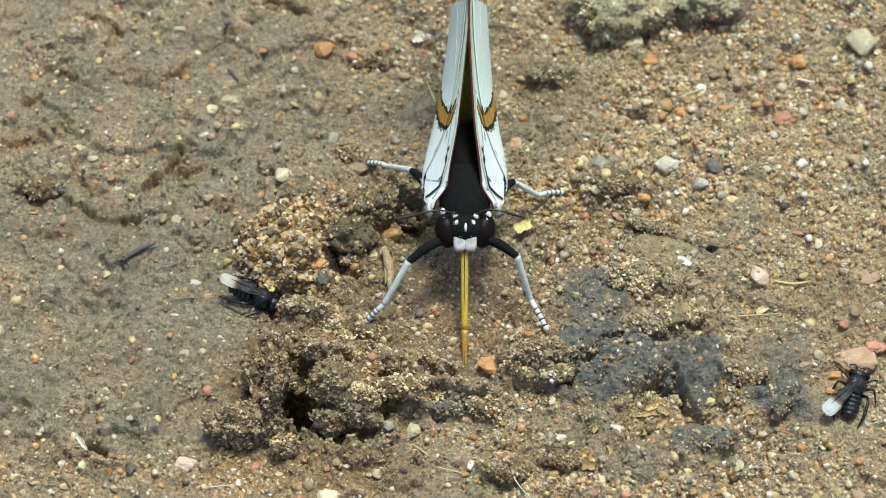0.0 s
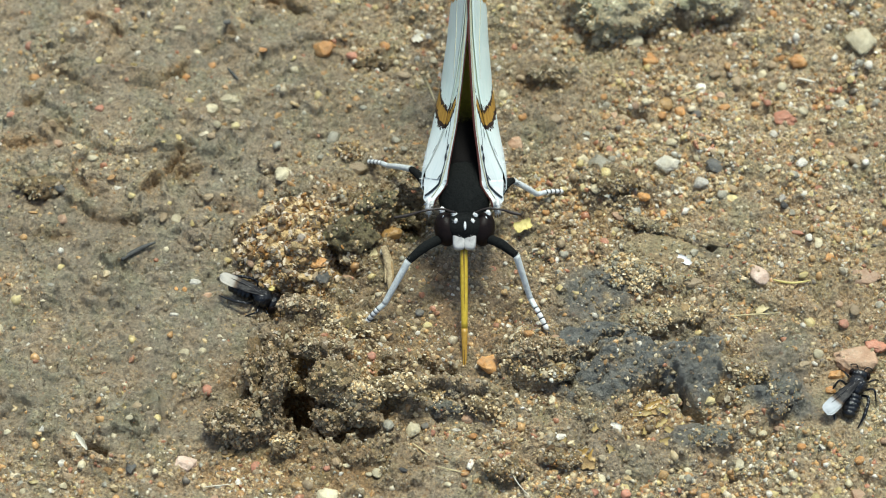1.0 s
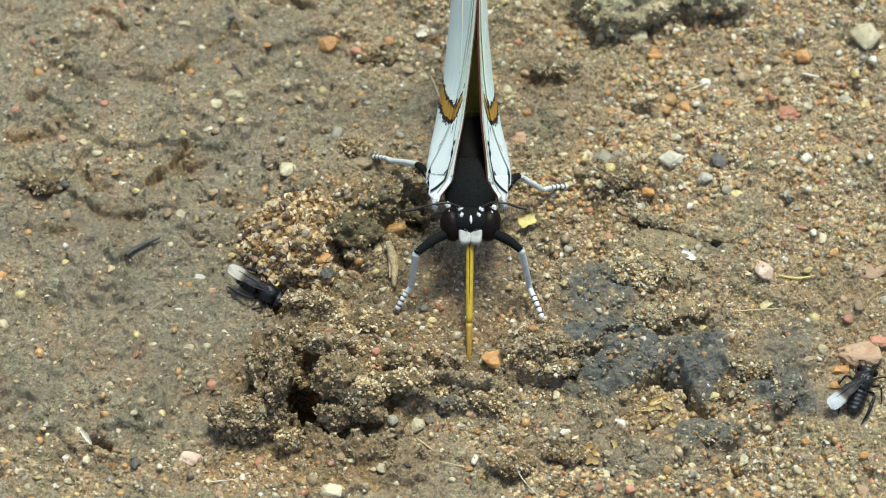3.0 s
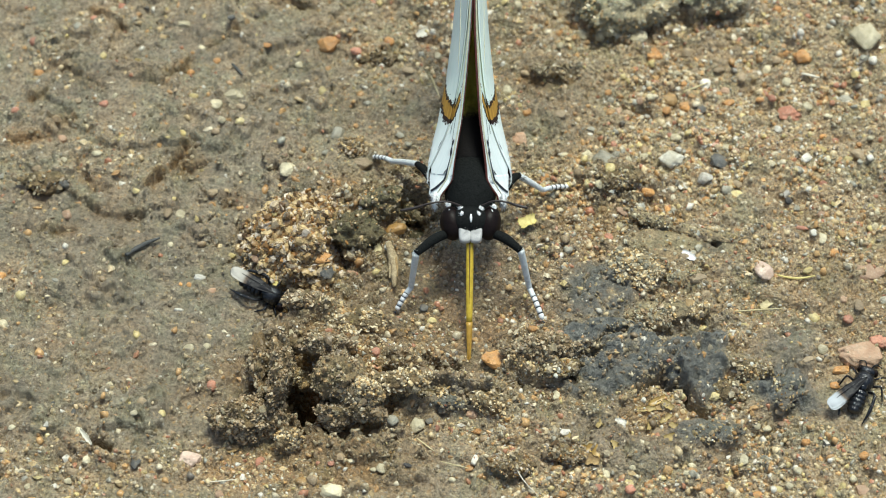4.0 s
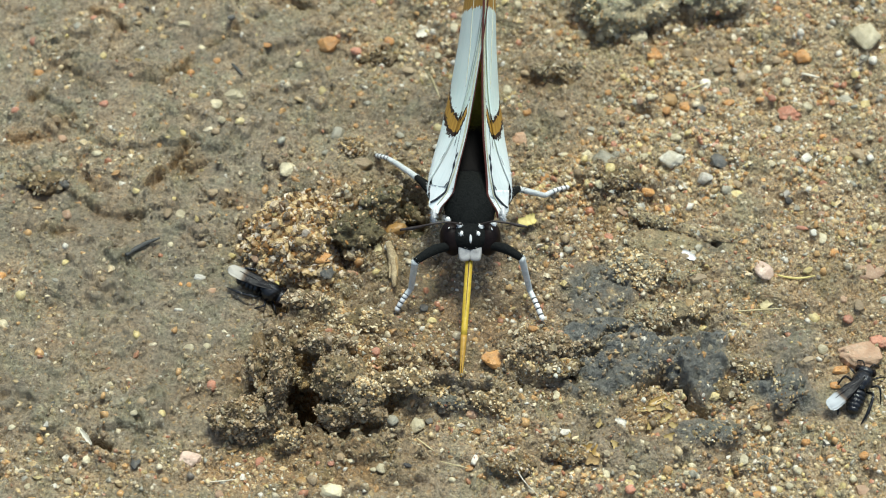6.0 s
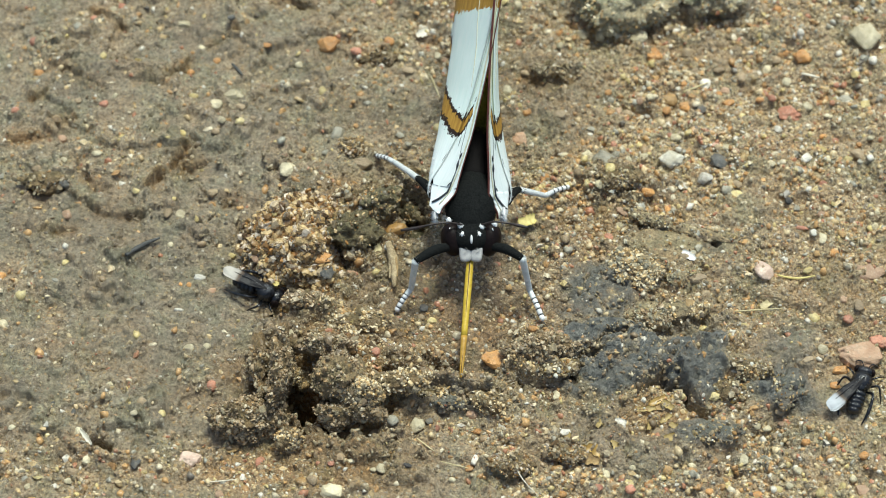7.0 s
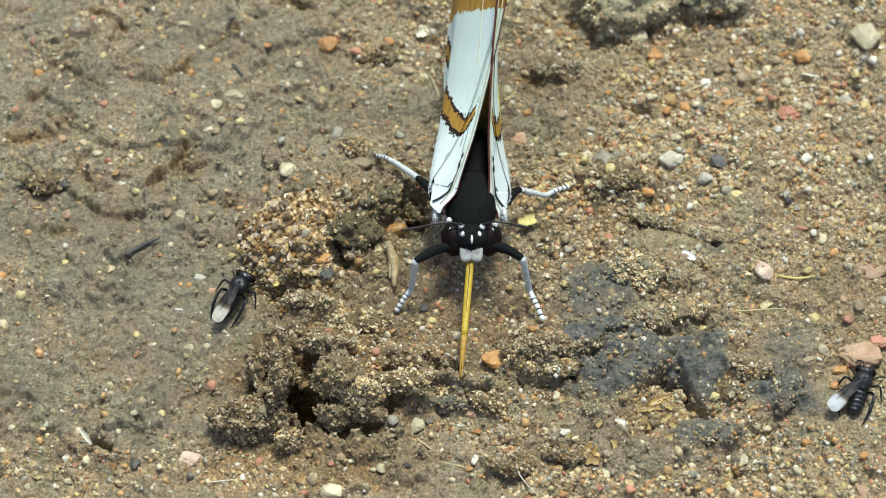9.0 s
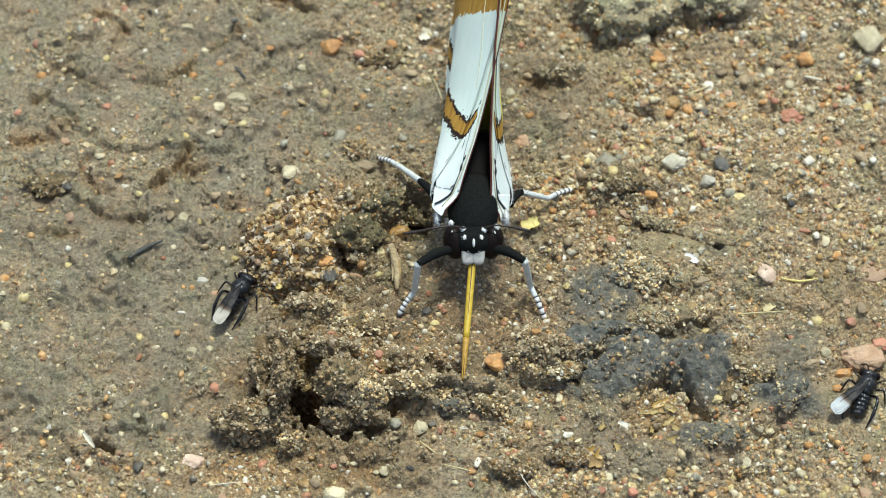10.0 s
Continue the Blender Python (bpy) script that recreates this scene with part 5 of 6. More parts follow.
def wing(name, side, origin, a0, a1, reach, off, parent, label):
    na, nr = 46, 64
    a = np.radians(np.linspace(a0, a1, na))
    length = np.interp(np.linspace(0, 1, na), np.linspace(0, 1, len(reach)), reach)
    t = np.linspace(0.02, 1, nr)
    wav = 1 + .012 * np.sin(np.arange(na) * 1.1)
    p = origin[0] + (np.cos(a) * length * wav)[:, None] * t[None, :]
    q = origin[1] + (np.sin(a) * length * wav)[:, None] * t[None, :]
    outer, inner = wing_surface(p, q, side, off), wing_surface(p, q, side, off - .07)
    v = np.vstack([outer.reshape(-1, 3), inner.reshape(-1, 3)])
    n, f, slots = na * nr, [], []
    for i in range(na - 1):
        for j in range(nr - 1):
            k = i * nr + j
            quad = (k, k + 1, k + nr + 1, k + nr)
            f += [quad if side < 0 else quad[::-1], tuple(n + x for x in (quad[::-1] if side < 0 else quad))]
            slots += [0, 1]
    ring = [j for j in range(nr)] + [i * nr + nr - 1 for i in range(1, na)] + [(na - 1) * nr + j for j in range(nr - 2, -1, -1)] + [i * nr for i in range(na - 2, 0, -1)]
    for x, y in zip(ring, ring[1:] + ring[:1]):
        f.append((x, y, n + y, n + x))
        slots.append(0)
    ob = part(name, (v, f), [WING, WING_IN], parent, label, True, slots)
    uv = ob.data.uv_layers.new(name="wing")
    idx = np.zeros(len(ob.data.loops), np.int32)
    ob.data.loops.foreach_get("vertex_index", idx)
    pq = np.stack([np.concatenate([p.ravel()] * 2), np.concatenate([q.ravel()] * 2)], -1)
    uv.data.foreach_set("uv", ((pq[idx] + 10) / 60).astype(np.float32).ravel())
    ob.location = [c * MM for c in SHOULDER]
    return ob


def wing_line(name, side, pts, radii, off, material, parent):
    c = curve(pts, 10)
    part(name, tube(wing_surface(c[:, 0], c[:, 1], side, off), radii, 8), material, parent)


def wing_base(side, parent):
    """The white root of the forewing, down to the shoulder."""
    nu, nv = 14, 12
    mid = np.linspace(-.45, 1.35, nu)[:, None] * np.ones((1, nv))
    w = np.linspace(-.02, 1, nv)[None, :] * np.interp(np.linspace(0, 1, nu), [0, .25, 1], [.10, 1.0, 1.5])[:, None]
    p, q = mid + w / 2, mid - w / 2
    off = np.interp(np.linspace(0, 1, nu), [0, .45, 1], [.0, -.06, -.14])[:, None]
    v = np.vstack([wing_surface(p, q, side, off).reshape(-1, 3), wing_surface(p, q, side, off - .04).reshape(-1, 3)])
    n, f = nu * nv, []
    for i in range(nu - 1):
        for j in range(nv - 1):
            k = i * nv + j
            quad = (k, k + 1, k + nv + 1, k + nv)
            f += [quad if side > 0 else quad[::-1], tuple(n + x for x in (quad[::-1] if side > 0 else quad))]
    ring = list(range(nv)) + [i * nv + nv - 1 for i in range(1, nu)] + [(nu - 1) * nv + j for j in range(nv - 2, -1, -1)] + [i * nv for i in range(nu - 2, 0, -1)]
    f += [(a, n + a, n + b, b) for a, b in zip(ring, ring[1:] + ring[:1])]
    return part("wing_root", (v, f), ROOT_WHITE, parent, "white scaled wing root")


def tuft(c, r, count, length, seed, width=.05, lean=(0, 0, 0)):
    """Short hairs standing out from an egg shape."""
    rng = np.random.default_rng(seed)
    d = rng.normal(size=(count, 3))
    d /= np.linalg.norm(d, axis=1)[:, None]
    vs, fs = [], []
    for i, n in enumerate(d):
        base = np.array(c) + n * np.array(r) * .96
        side = np.cross(n, rng.normal(size=3))
        side /= np.linalg.norm(side) + 1e-9
        tip = base + (n + .5 * rng.normal(size=3) * .5 + np.array(lean)) * length * rng.uniform(.5, 1.2)
        other = np.cross(n, side)
        vs += [base + side * width, base - side * width * .5 + other * width, base - side * width * .5 - other * width, tip]
        fs += [(4 * i, 4 * i + 1, 4 * i + 3), (4 * i + 1, 4 * i + 2, 4 * i + 3), (4 * i + 2, 4 * i, 4 * i + 3)]
    return np.array(vs), fs


KNEES, REST = {}, {}


CHAINS = {}


def leg(which, hip, knee, ankle, foot, parent, thick):
    """A leg of three rigid pieces, each hung from the end of the one before: thigh, shin and banded foot."""
    hip, knee, ankle, foot = (np.array(body_space(*c)) for c in (hip, knee, ankle, foot))
    run = knee - hip
    mid = run / 2 + np.array((0, 0, .5))
    femur = part("femur", join(tube(curve([(0, 0, 0), mid, run], 8), [thick * 1.2, thick * 1.3, thick * .95], 12), tuft((mid + run) / 2, (.9, .5, .4), 50, .35, 5, .03)), FUR, parent, "black hairy upper leg")
    femur.location = [c * MM for c in hip]
    part("knee_scales", tuft(run, (.3, .3, .3), 40, .16, 6, .03), SHANK, femur, "pale scales at the knee")
    run = ankle - knee
    shin = part("shin", tube(curve([(0, 0, 0), run / 2 + np.array((0, -.05, .12)), run], 8), [thick * .95, thick * .86, thick * .78], 12), SHANK, parent, "pale grey scaled shin")
    shin.location = [c * MM for c in knee]
    run = foot - ankle
    arch = np.array((0, 0, .22))
    line = curve([(0, 0, 0), run * .45 + arch, run], 10)
    tarsus = part("foot", tube(line[:8], [thick * .76, thick * .74, thick * .72], 10), SHANK, parent, "white foot with black bands")
    tarsus.location = [c * MM for c in ankle]
    cuts = [8, 11, 14, 17, 20]
    for k, (a, b) in enumerate(zip(cuts, cuts[1:])):
        r = thick * .74
        part("foot_segment", tube(line[a - 1:b], [r * .85, r, r * .95, r * (.85 if k < 3 else .45)], 10), SCALE_WHITE, tarsus, "white foot segment")
        c, d = line[a - 1], line[a]
        part("foot_joint", tube([c - .1 * (d - c), c + .15 * (d - c), c + .42 * (d - c)], [thick * .78] * 3, 10), BAND, tarsus, "black joint band")
    way = run / np.linalg.norm(run)
    part("claw", join(*[tube(curve([run, run + way * .15 + np.array((x, 0, .02)), run + way * .28 + np.array((1.7 * x, 0, -.1))], 4), [.06, .03], 6) for x in (-.06, .06)]), BAND, tarsus)
    CHAINS[which] = [Vector(c) for c in (hip, knee, ankle, foot)]
    return femur, shin, tarsus


def build_butterfly():
    fly = tagged(new("butterfly"), "white butterfly with black body sipping from mud, wings folded", "butterfly")
    fly.empty_display_size = .002
    fly.location = (BX * MM, BY * MM, 0)
    th = np.array(body_space(2.76, 0.39, 6.20))
    part("thorax", join(ellipsoid(th + (0, .6, .1), (2.45, 4.6, 2.2), (8, 0, 0), 28, 18), tuft(th + (0, .6, .1), (2.45, 4.6, 2.2), 2600, .45, 3, .018, (0, .6, .1))), FUR, fly, "black furry thorax")
    rear = part("abdomen", tube(curve([th + (0, 2.5, 0), th + (0, 9, .9), th + (-.2, 15, 1.6), th + (-.4, 21, 1.9)], 8), [2.3, 2.4, 2.1, 1.6, .9, .3], 18), abdomen_material(SHOULDER[1] + 9.7), fly, "olive-brown abdomen between the wings")
    for side in (-1, 1):
        base = np.array(body_space(2.62 + side * 3.22, -.75, 6.6))
        part("shoulder_tuft", join(ellipsoid(base, (.22, .75, .7), (-30, 0, side * 6), 18, 12), tuft(base, (.24, .8, .7), 240, .26, 8 + side, .035, (0, -.5, -.5))), SCALE_WHITE, fly, "white hair at the wing base")
        fw = wing("forewing", side, (0, 0), 19, 45, [27, 36, 44, 45, 42], -.12, fly, "greenish white forewing with a dark red leading edge")
        hw = wing("hindwing", side, (.9, -.8), -6, 47.5, [16, 22, 29, 30, 28, 25], .08, fly, "white hindwing with orange chevrons edged in black")
        wing_base(side, fw)
        wing_line("leading_edge", side, [(-.45, -.42), (.05, .1), (3, 3.05), (10, 10.1), (20, 20.1), (29, 29)], [.06, .11, .11, .10, .08] if side > 0 else [.04, .06, .05, .05, .05], -.14, RIM, fw)
        wing_line("pale_edge", side, [(.25, .0), (3.3, 3.2), (10.3, 10.0), (20.3, 19.8)], [.06, .07, .06], -.05, RIM_PALE, fw)
        wing_line("dark_vein", side, [(.55, -.15), (.7, .3), (1.15, .95), (1.9, 1.75), (3.0, 2.85), (4.3, 3.95), (5.5, 5.0), (6.7, 6.1)], [.09, .11, .09, .05, .022, .018, .018, .015], .10, BAND, hw)
        for vein, thick in (([(2.6, 2.45), (2.95, 2.78), (3.3, 3.1)], .11), ([(3.4, 3.22), (3.6, 3.42), (3.8, 3.65)], .08), ([(3.7, 2.1), (4.0, 2.45), (4.3, 2.8)], .025),
                            ([(1.5, 1.2), (1.65, 1.4), (1.8, 1.6)], .05), ([(4.4, 3.7), (4.8, 4.05), (5.2, 4.4)], .03)):
            wing_line("fine_vein", side, vein, [.3 * thick, thick, .3 * thick], .085, BAND, hw)
        wing_line("ridge_vein", side, [(8.8, 7.2), (10.4, 8.3), (12.2, 9.4), (14.6, 10.6), (18, 12.6)], [.02, .05, .05, .04], .08, RIM_PALE, hw)
        rng = np.random.default_rng(40 + side)
        hairs = []
        for k in range(26):
            p = rng.uniform(1.0, 5.0)
            at_edge = wing_surface(np.array([p]), np.array([p - float(np.interp(p, [1, 3, 5], [1.0, 1.9, 3.2]))]), side, .05)[0]
            hairs.append(tuft(at_edge, (.05, .12, .12), 5, .28, 60 + k, .018, (side * .5, .1, -.3)))
        part("wing_fringe", join(*hairs), SCALE_WHITE, hw, "short white hairs on the wing edge", False)
    neck = np.array(body_space(2.74, -1.97, 6.40))
    head = part("head", join(ellipsoid(np.array(body_space(2.74, -2.91, 6.00)) - neck, (2.0, 1.5, 1.6), (20, 0, 0), 24, 16),
                             tuft(np.array(body_space(2.74, -2.50, 6.60)) - neck, (1.9, 1.0, .9), 260, .5, 12, .035)), FUR, fly, "black furry head")
    head.location = [c * MM for c in neck]

    def on_head(x, y, z):
        return np.array(body_space(x, y, z)) - neck
    for c, lean in ((on_head(1.00, -3.04, 5.90), 18), (on_head(4.53, -3.04, 5.90), -18)):
        part("eye", ellipsoid(c, (1.08, 1.2, 1.62), (-45, lean * .4, lean), 24, 16), EYE_BROWN, head, "glossy dark brown compound eye")
    for c in (on_head(1.84, -2.61, 7.30), on_head(3.73, -2.68, 7.30), on_head(1.99, -3.44, 7.20), on_head(3.46, -3.44, 7.20), on_head(0.68, -1.83, 7.20), on_head(4.94, -2.28, 7.20)):
        part("white_spot", join(ellipsoid(c, (.25, .20, .34), (-50, 0, 0), 12, 8), tuft(c, (.22, .2, .3), 40, .2, 9, .03)), SCALE_WHITE, head, "white scale spot")
    for c, lean in ((on_head(0.68, -2.92, 7.10), -35), (on_head(4.83, -2.98, 7.10), 35)):
        part("white_streak", ellipsoid(c, (.10, .12, .36), (-50, -lean, 0), 10, 8), SCALE_WHITE, head, "white streak behind the eye")
    part("white_spot", ellipsoid(on_head(2.78, -3.95, 7.20), (.13, .2, .42), (-50, 0, 0), 10, 8), SCALE_WHITE, head, "white scale wedge")
    for u, lean in ((on_head(2.21, -4.25, 5.70), 4), (on_head(3.26, -4.25, 5.70), -4)):
        v, f = ellipsoid((0, 0, 0), (1, 1, 1), (0, 0, 0), 20, 14)
        v = np.sign(v) * np.abs(v) ** .55 * np.array((.58, .45, .98))
        m = np.array(Euler((radians(-55), 0, radians(lean))).to_matrix())
        part("palp", join((v @ m.T + u, f), tuft(u, (.5, .4, .8), 90, .18, 14, .03, (0, -.2, -.5))), PALP, head, "grey-white scaled palp")
    for pts in ((on_head(1.94, -2.50, 7.50), on_head(0.58, -2.74, 8.20), on_head(-0.99, -3.00, 8.20), on_head(-2.41, -3.03, 7.70), on_head(-3.78, -3.07, 7.40)),
                (on_head(3.73, -2.50, 7.50), on_head(4.82, -2.67, 8.20), on_head(6.07, -2.80, 8.20), on_head(7.02, -2.77, 7.80), on_head(8.02, -2.89, 7.60))):
        part("antenna", tube(curve(pts, 8), [.10, .09, .09, .11, .17, .12], 10), FEELER, head, "dark clubbed antenna")
    nose = np.array(body_space(2.69, -4.47, 5.00))
    tip = np.array(body_space(1.61, -15.50, 1.59))
    rod = tip - nose
    tongue = part("proboscis", tube([rod * t for t in np.linspace(0, .66, 12)], [.34, .36, .33, .29], 12, .75), TONGUE, fly, "straight yellow proboscis with a dark groove")
    part("proboscis_tip", tube([rod * t for t in np.linspace(.655, 1.0, 10)], [.31, .27, .20, .13], 12, .75), TONGUE_TIP, tongue, "orange-brown end of the proboscis")
    lift = np.array((0, -.06, .26))
    part("groove", tube([rod * t + lift * np.interp(t, [0, 1], [1, .45]) for t in np.linspace(.01, .97, 12)], [.055, .05, .03], 6), GROOVE, tongue)
    tongue.location = [c * MM for c in nose]
    KNEES["tongue"], REST["tongue"], KNEES["neck"] = Vector(nose), Vector(rod), Vector(neck)
    legs = {"ml": leg("ml", (0.95, -3.60, 5.60), (-2.45, -6.10, 6.80), (-2.97, -6.06, 2.00), (-4.51, -7.91, 0.76), fly, .36),
            "mr": leg("mr", (4.43, -3.60, 5.60), (7.41, -5.84, 6.80), (8.11, -6.19, 2.00), (9.43, -9.54, 1.60), fly, .36),
            "hl": leg("hl", (-0.64, 2.32, 5.00), (-2.27, 5.32, 4.20), (-4.68, 9.17, 1.60), (-6.61, 11.07, 0.27), fly, .33),
            "hr": leg("hr", (6.21, 1.92, 5.00), (7.41, 4.41, 3.60), (9.95, 5.43, 1.20), (12.52, 7.43, 0.15), fly, .33)}
    KNEES["waist"] = Vector(th + (0, 2.5, 0))
    return fly, head, tongue, rear, legs


BUTTERFLY, HEAD, TONGUE_ROD, REAR, LEGS = build_butterfly()
# parts of the wings that lean
WINGS = [o for o in BUTTERFLY.children if o.name.split(".")[0] in ("forewing", "hindwing")]


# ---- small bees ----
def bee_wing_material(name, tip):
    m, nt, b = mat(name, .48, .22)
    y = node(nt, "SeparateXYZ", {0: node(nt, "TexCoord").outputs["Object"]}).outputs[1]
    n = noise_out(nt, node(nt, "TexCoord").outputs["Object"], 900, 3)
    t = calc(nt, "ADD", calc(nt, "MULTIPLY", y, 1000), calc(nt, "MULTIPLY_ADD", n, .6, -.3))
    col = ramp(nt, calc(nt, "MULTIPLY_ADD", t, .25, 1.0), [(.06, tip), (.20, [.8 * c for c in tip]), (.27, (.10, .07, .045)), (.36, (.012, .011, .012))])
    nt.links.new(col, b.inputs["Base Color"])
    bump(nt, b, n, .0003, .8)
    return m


BEE_BLACK = plain_material("glossy_black_shell", (.003, .003, .004), (.008, .009, .011), .13, 2500, .6, .0002)
BEE_HAIR = plain_material("black_bristle", (.008, .008, .009), (.02, .02, .02), .6, 4000)
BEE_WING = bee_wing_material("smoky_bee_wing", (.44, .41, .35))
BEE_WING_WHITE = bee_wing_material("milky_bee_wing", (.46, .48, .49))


def bee_wing(side, spread, parent, high, material):
    """One folded wing: a thin blade, widest towards its tip."""
    t = np.linspace(0, 1, 22)
    half = np.interp(t, [0, .12, .4, .7, .9, .97, 1], [.10, .26, .54, .68, .60, .42, .14])
    v, f = [], []
    for i, s in enumerate(t):
        for w in np.linspace(-1, 1, 7):
            v.append((side * (.12 + spread * s) + half[i] * w * 1.0, -4.6 * s, high - .5 * s + .10 * math.cos(w * 1.5) + .05 * math.sin(9 * s + 2 * w)))
    n = len(v)
    v += [(x, y, z - .03) for x, y, z in v]
    for i in range(21):
        for j in range(6):
            k = i * 7 + j
            f += [(k, k + 7, k + 8, k + 1), (n + k, n + k + 1, n + k + 8, n + k + 7)]
    ring = list(range(7)) + [i * 7 + 6 for i in range(1, 22)] + [21 * 7 + j for j in range(5, -1, -1)] + [i * 7 for i in range(20, 0, -1)]
    f += [(a, n + a, n + b, b) for a, b in zip(ring, ring[1:] + ring[:1])]
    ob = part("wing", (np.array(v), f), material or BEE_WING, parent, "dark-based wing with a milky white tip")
    ob.location = (0, 1.1 * MM, 0)
    part("wing_vein", tube([(side * (.12 + spread * s) - side * half[k] * .2, -4.6 * s, high + .12 - .5 * s) for k, s in enumerate(t[1:17])], [.05, .04, .02], 5), BEE_BLACK, ob)
    return ob


def build_bee(label, splay=.12, wing_material=None, swing=(0, 0)):
    bee = tagged(new("bee"), label, "bee", "small black bees")
    bee.empty_display_size = .001
    part("thorax", join(ellipsoid((0, 1.1, 1.30), (.98, 1.05, .92), (-8, 0, 0), 20, 14), ellipsoid((0, .3, 1.55), (.55, .4, .35), (0, 0, 0), 14, 8),
                        tuft((0, 1.1, 1.3), (.98, 1.05, .92), 160, .22, 4, .015)), BEE_BLACK, bee, "glossy black thorax")
    rings = [ellipsoid((0, -.25 - .42 * k, 1.08 - .05 * k), (.92 - .02 * (k - 1.5) ** 2 - .04 * k, .42, .78 - .05 * k), (12, 0, 0), 18, 10) for k in range(5)]
    part("abdomen", join(*rings), BEE_BLACK, bee, "ringed black abdomen")
    head = part("head", join(ellipsoid((0, 2.3, 1.12), (.92, .52, .78), (20, 0, 0), 20, 12), ellipsoid((0, 2.62, .75), (.34, .25, .3), (0, 0, 0), 12, 8)), BEE_BLACK, bee, "black head")
    for s in (-1, 1):
        part("eye", ellipsoid((s * .74, 2.35, 1.18), (.26, .38, .56), (20, 0, s * 14), 14, 10), EYE_BROWN, head)
        part("antenna", tube(curve([(s * .22, 2.75, 1.2), (s * .50, 3.05, 1.55), (s * .85, 3.25, 1.2), (s * 1.05, 3.40, .8)], 6), [.06, .055, .06], 8), BEE_HAIR, head)
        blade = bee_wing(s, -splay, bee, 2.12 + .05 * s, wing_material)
        blade.rotation_euler = (0, 0, radians(swing[0] if s < 0 else swing[1]))
        for pts, r in (([(.6, 1.7, .8), (1.3, 2.2, 1.0), (1.7, 2.7, .5), (1.8, 3.0, .05)], [.16, .14, .11, .06]),
                       ([(.75, 1.0, .8), (1.6, 1.1, 1.2), (2.0, .5, .6), (2.2, .1, .05)], [.17, .16, .12, .06]),
                       ([(.7, .4, .8), (1.35, -.1, 1.4), (1.4, -1.5, .85), (1.1, -2.7, .1)], [.18, .20, .26, .07])):
            part("leg", tube(curve([(s * x, y, z) for x, y, z in pts], 7), [.66 * k for k in r], 10), BEE_BLACK, bee, "thin black leg")
    return bee


def bee_pose(x, y, z, rx, ry, rz):
    return pose(x * MM, y * MM, z * MM, rx, ry, rz)


DIGGING_BEE = build_bee("black bee with milky wing tips pushing under the gritty heap")
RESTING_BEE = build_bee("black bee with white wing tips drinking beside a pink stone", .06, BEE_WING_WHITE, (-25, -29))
FLYING_BEE = build_bee("small black bee flying low over the mud", .5)



# ---- movement ----
def turn_to(rest, want):
    return rest.rotation_difference(want).to_matrix().to_4x4()


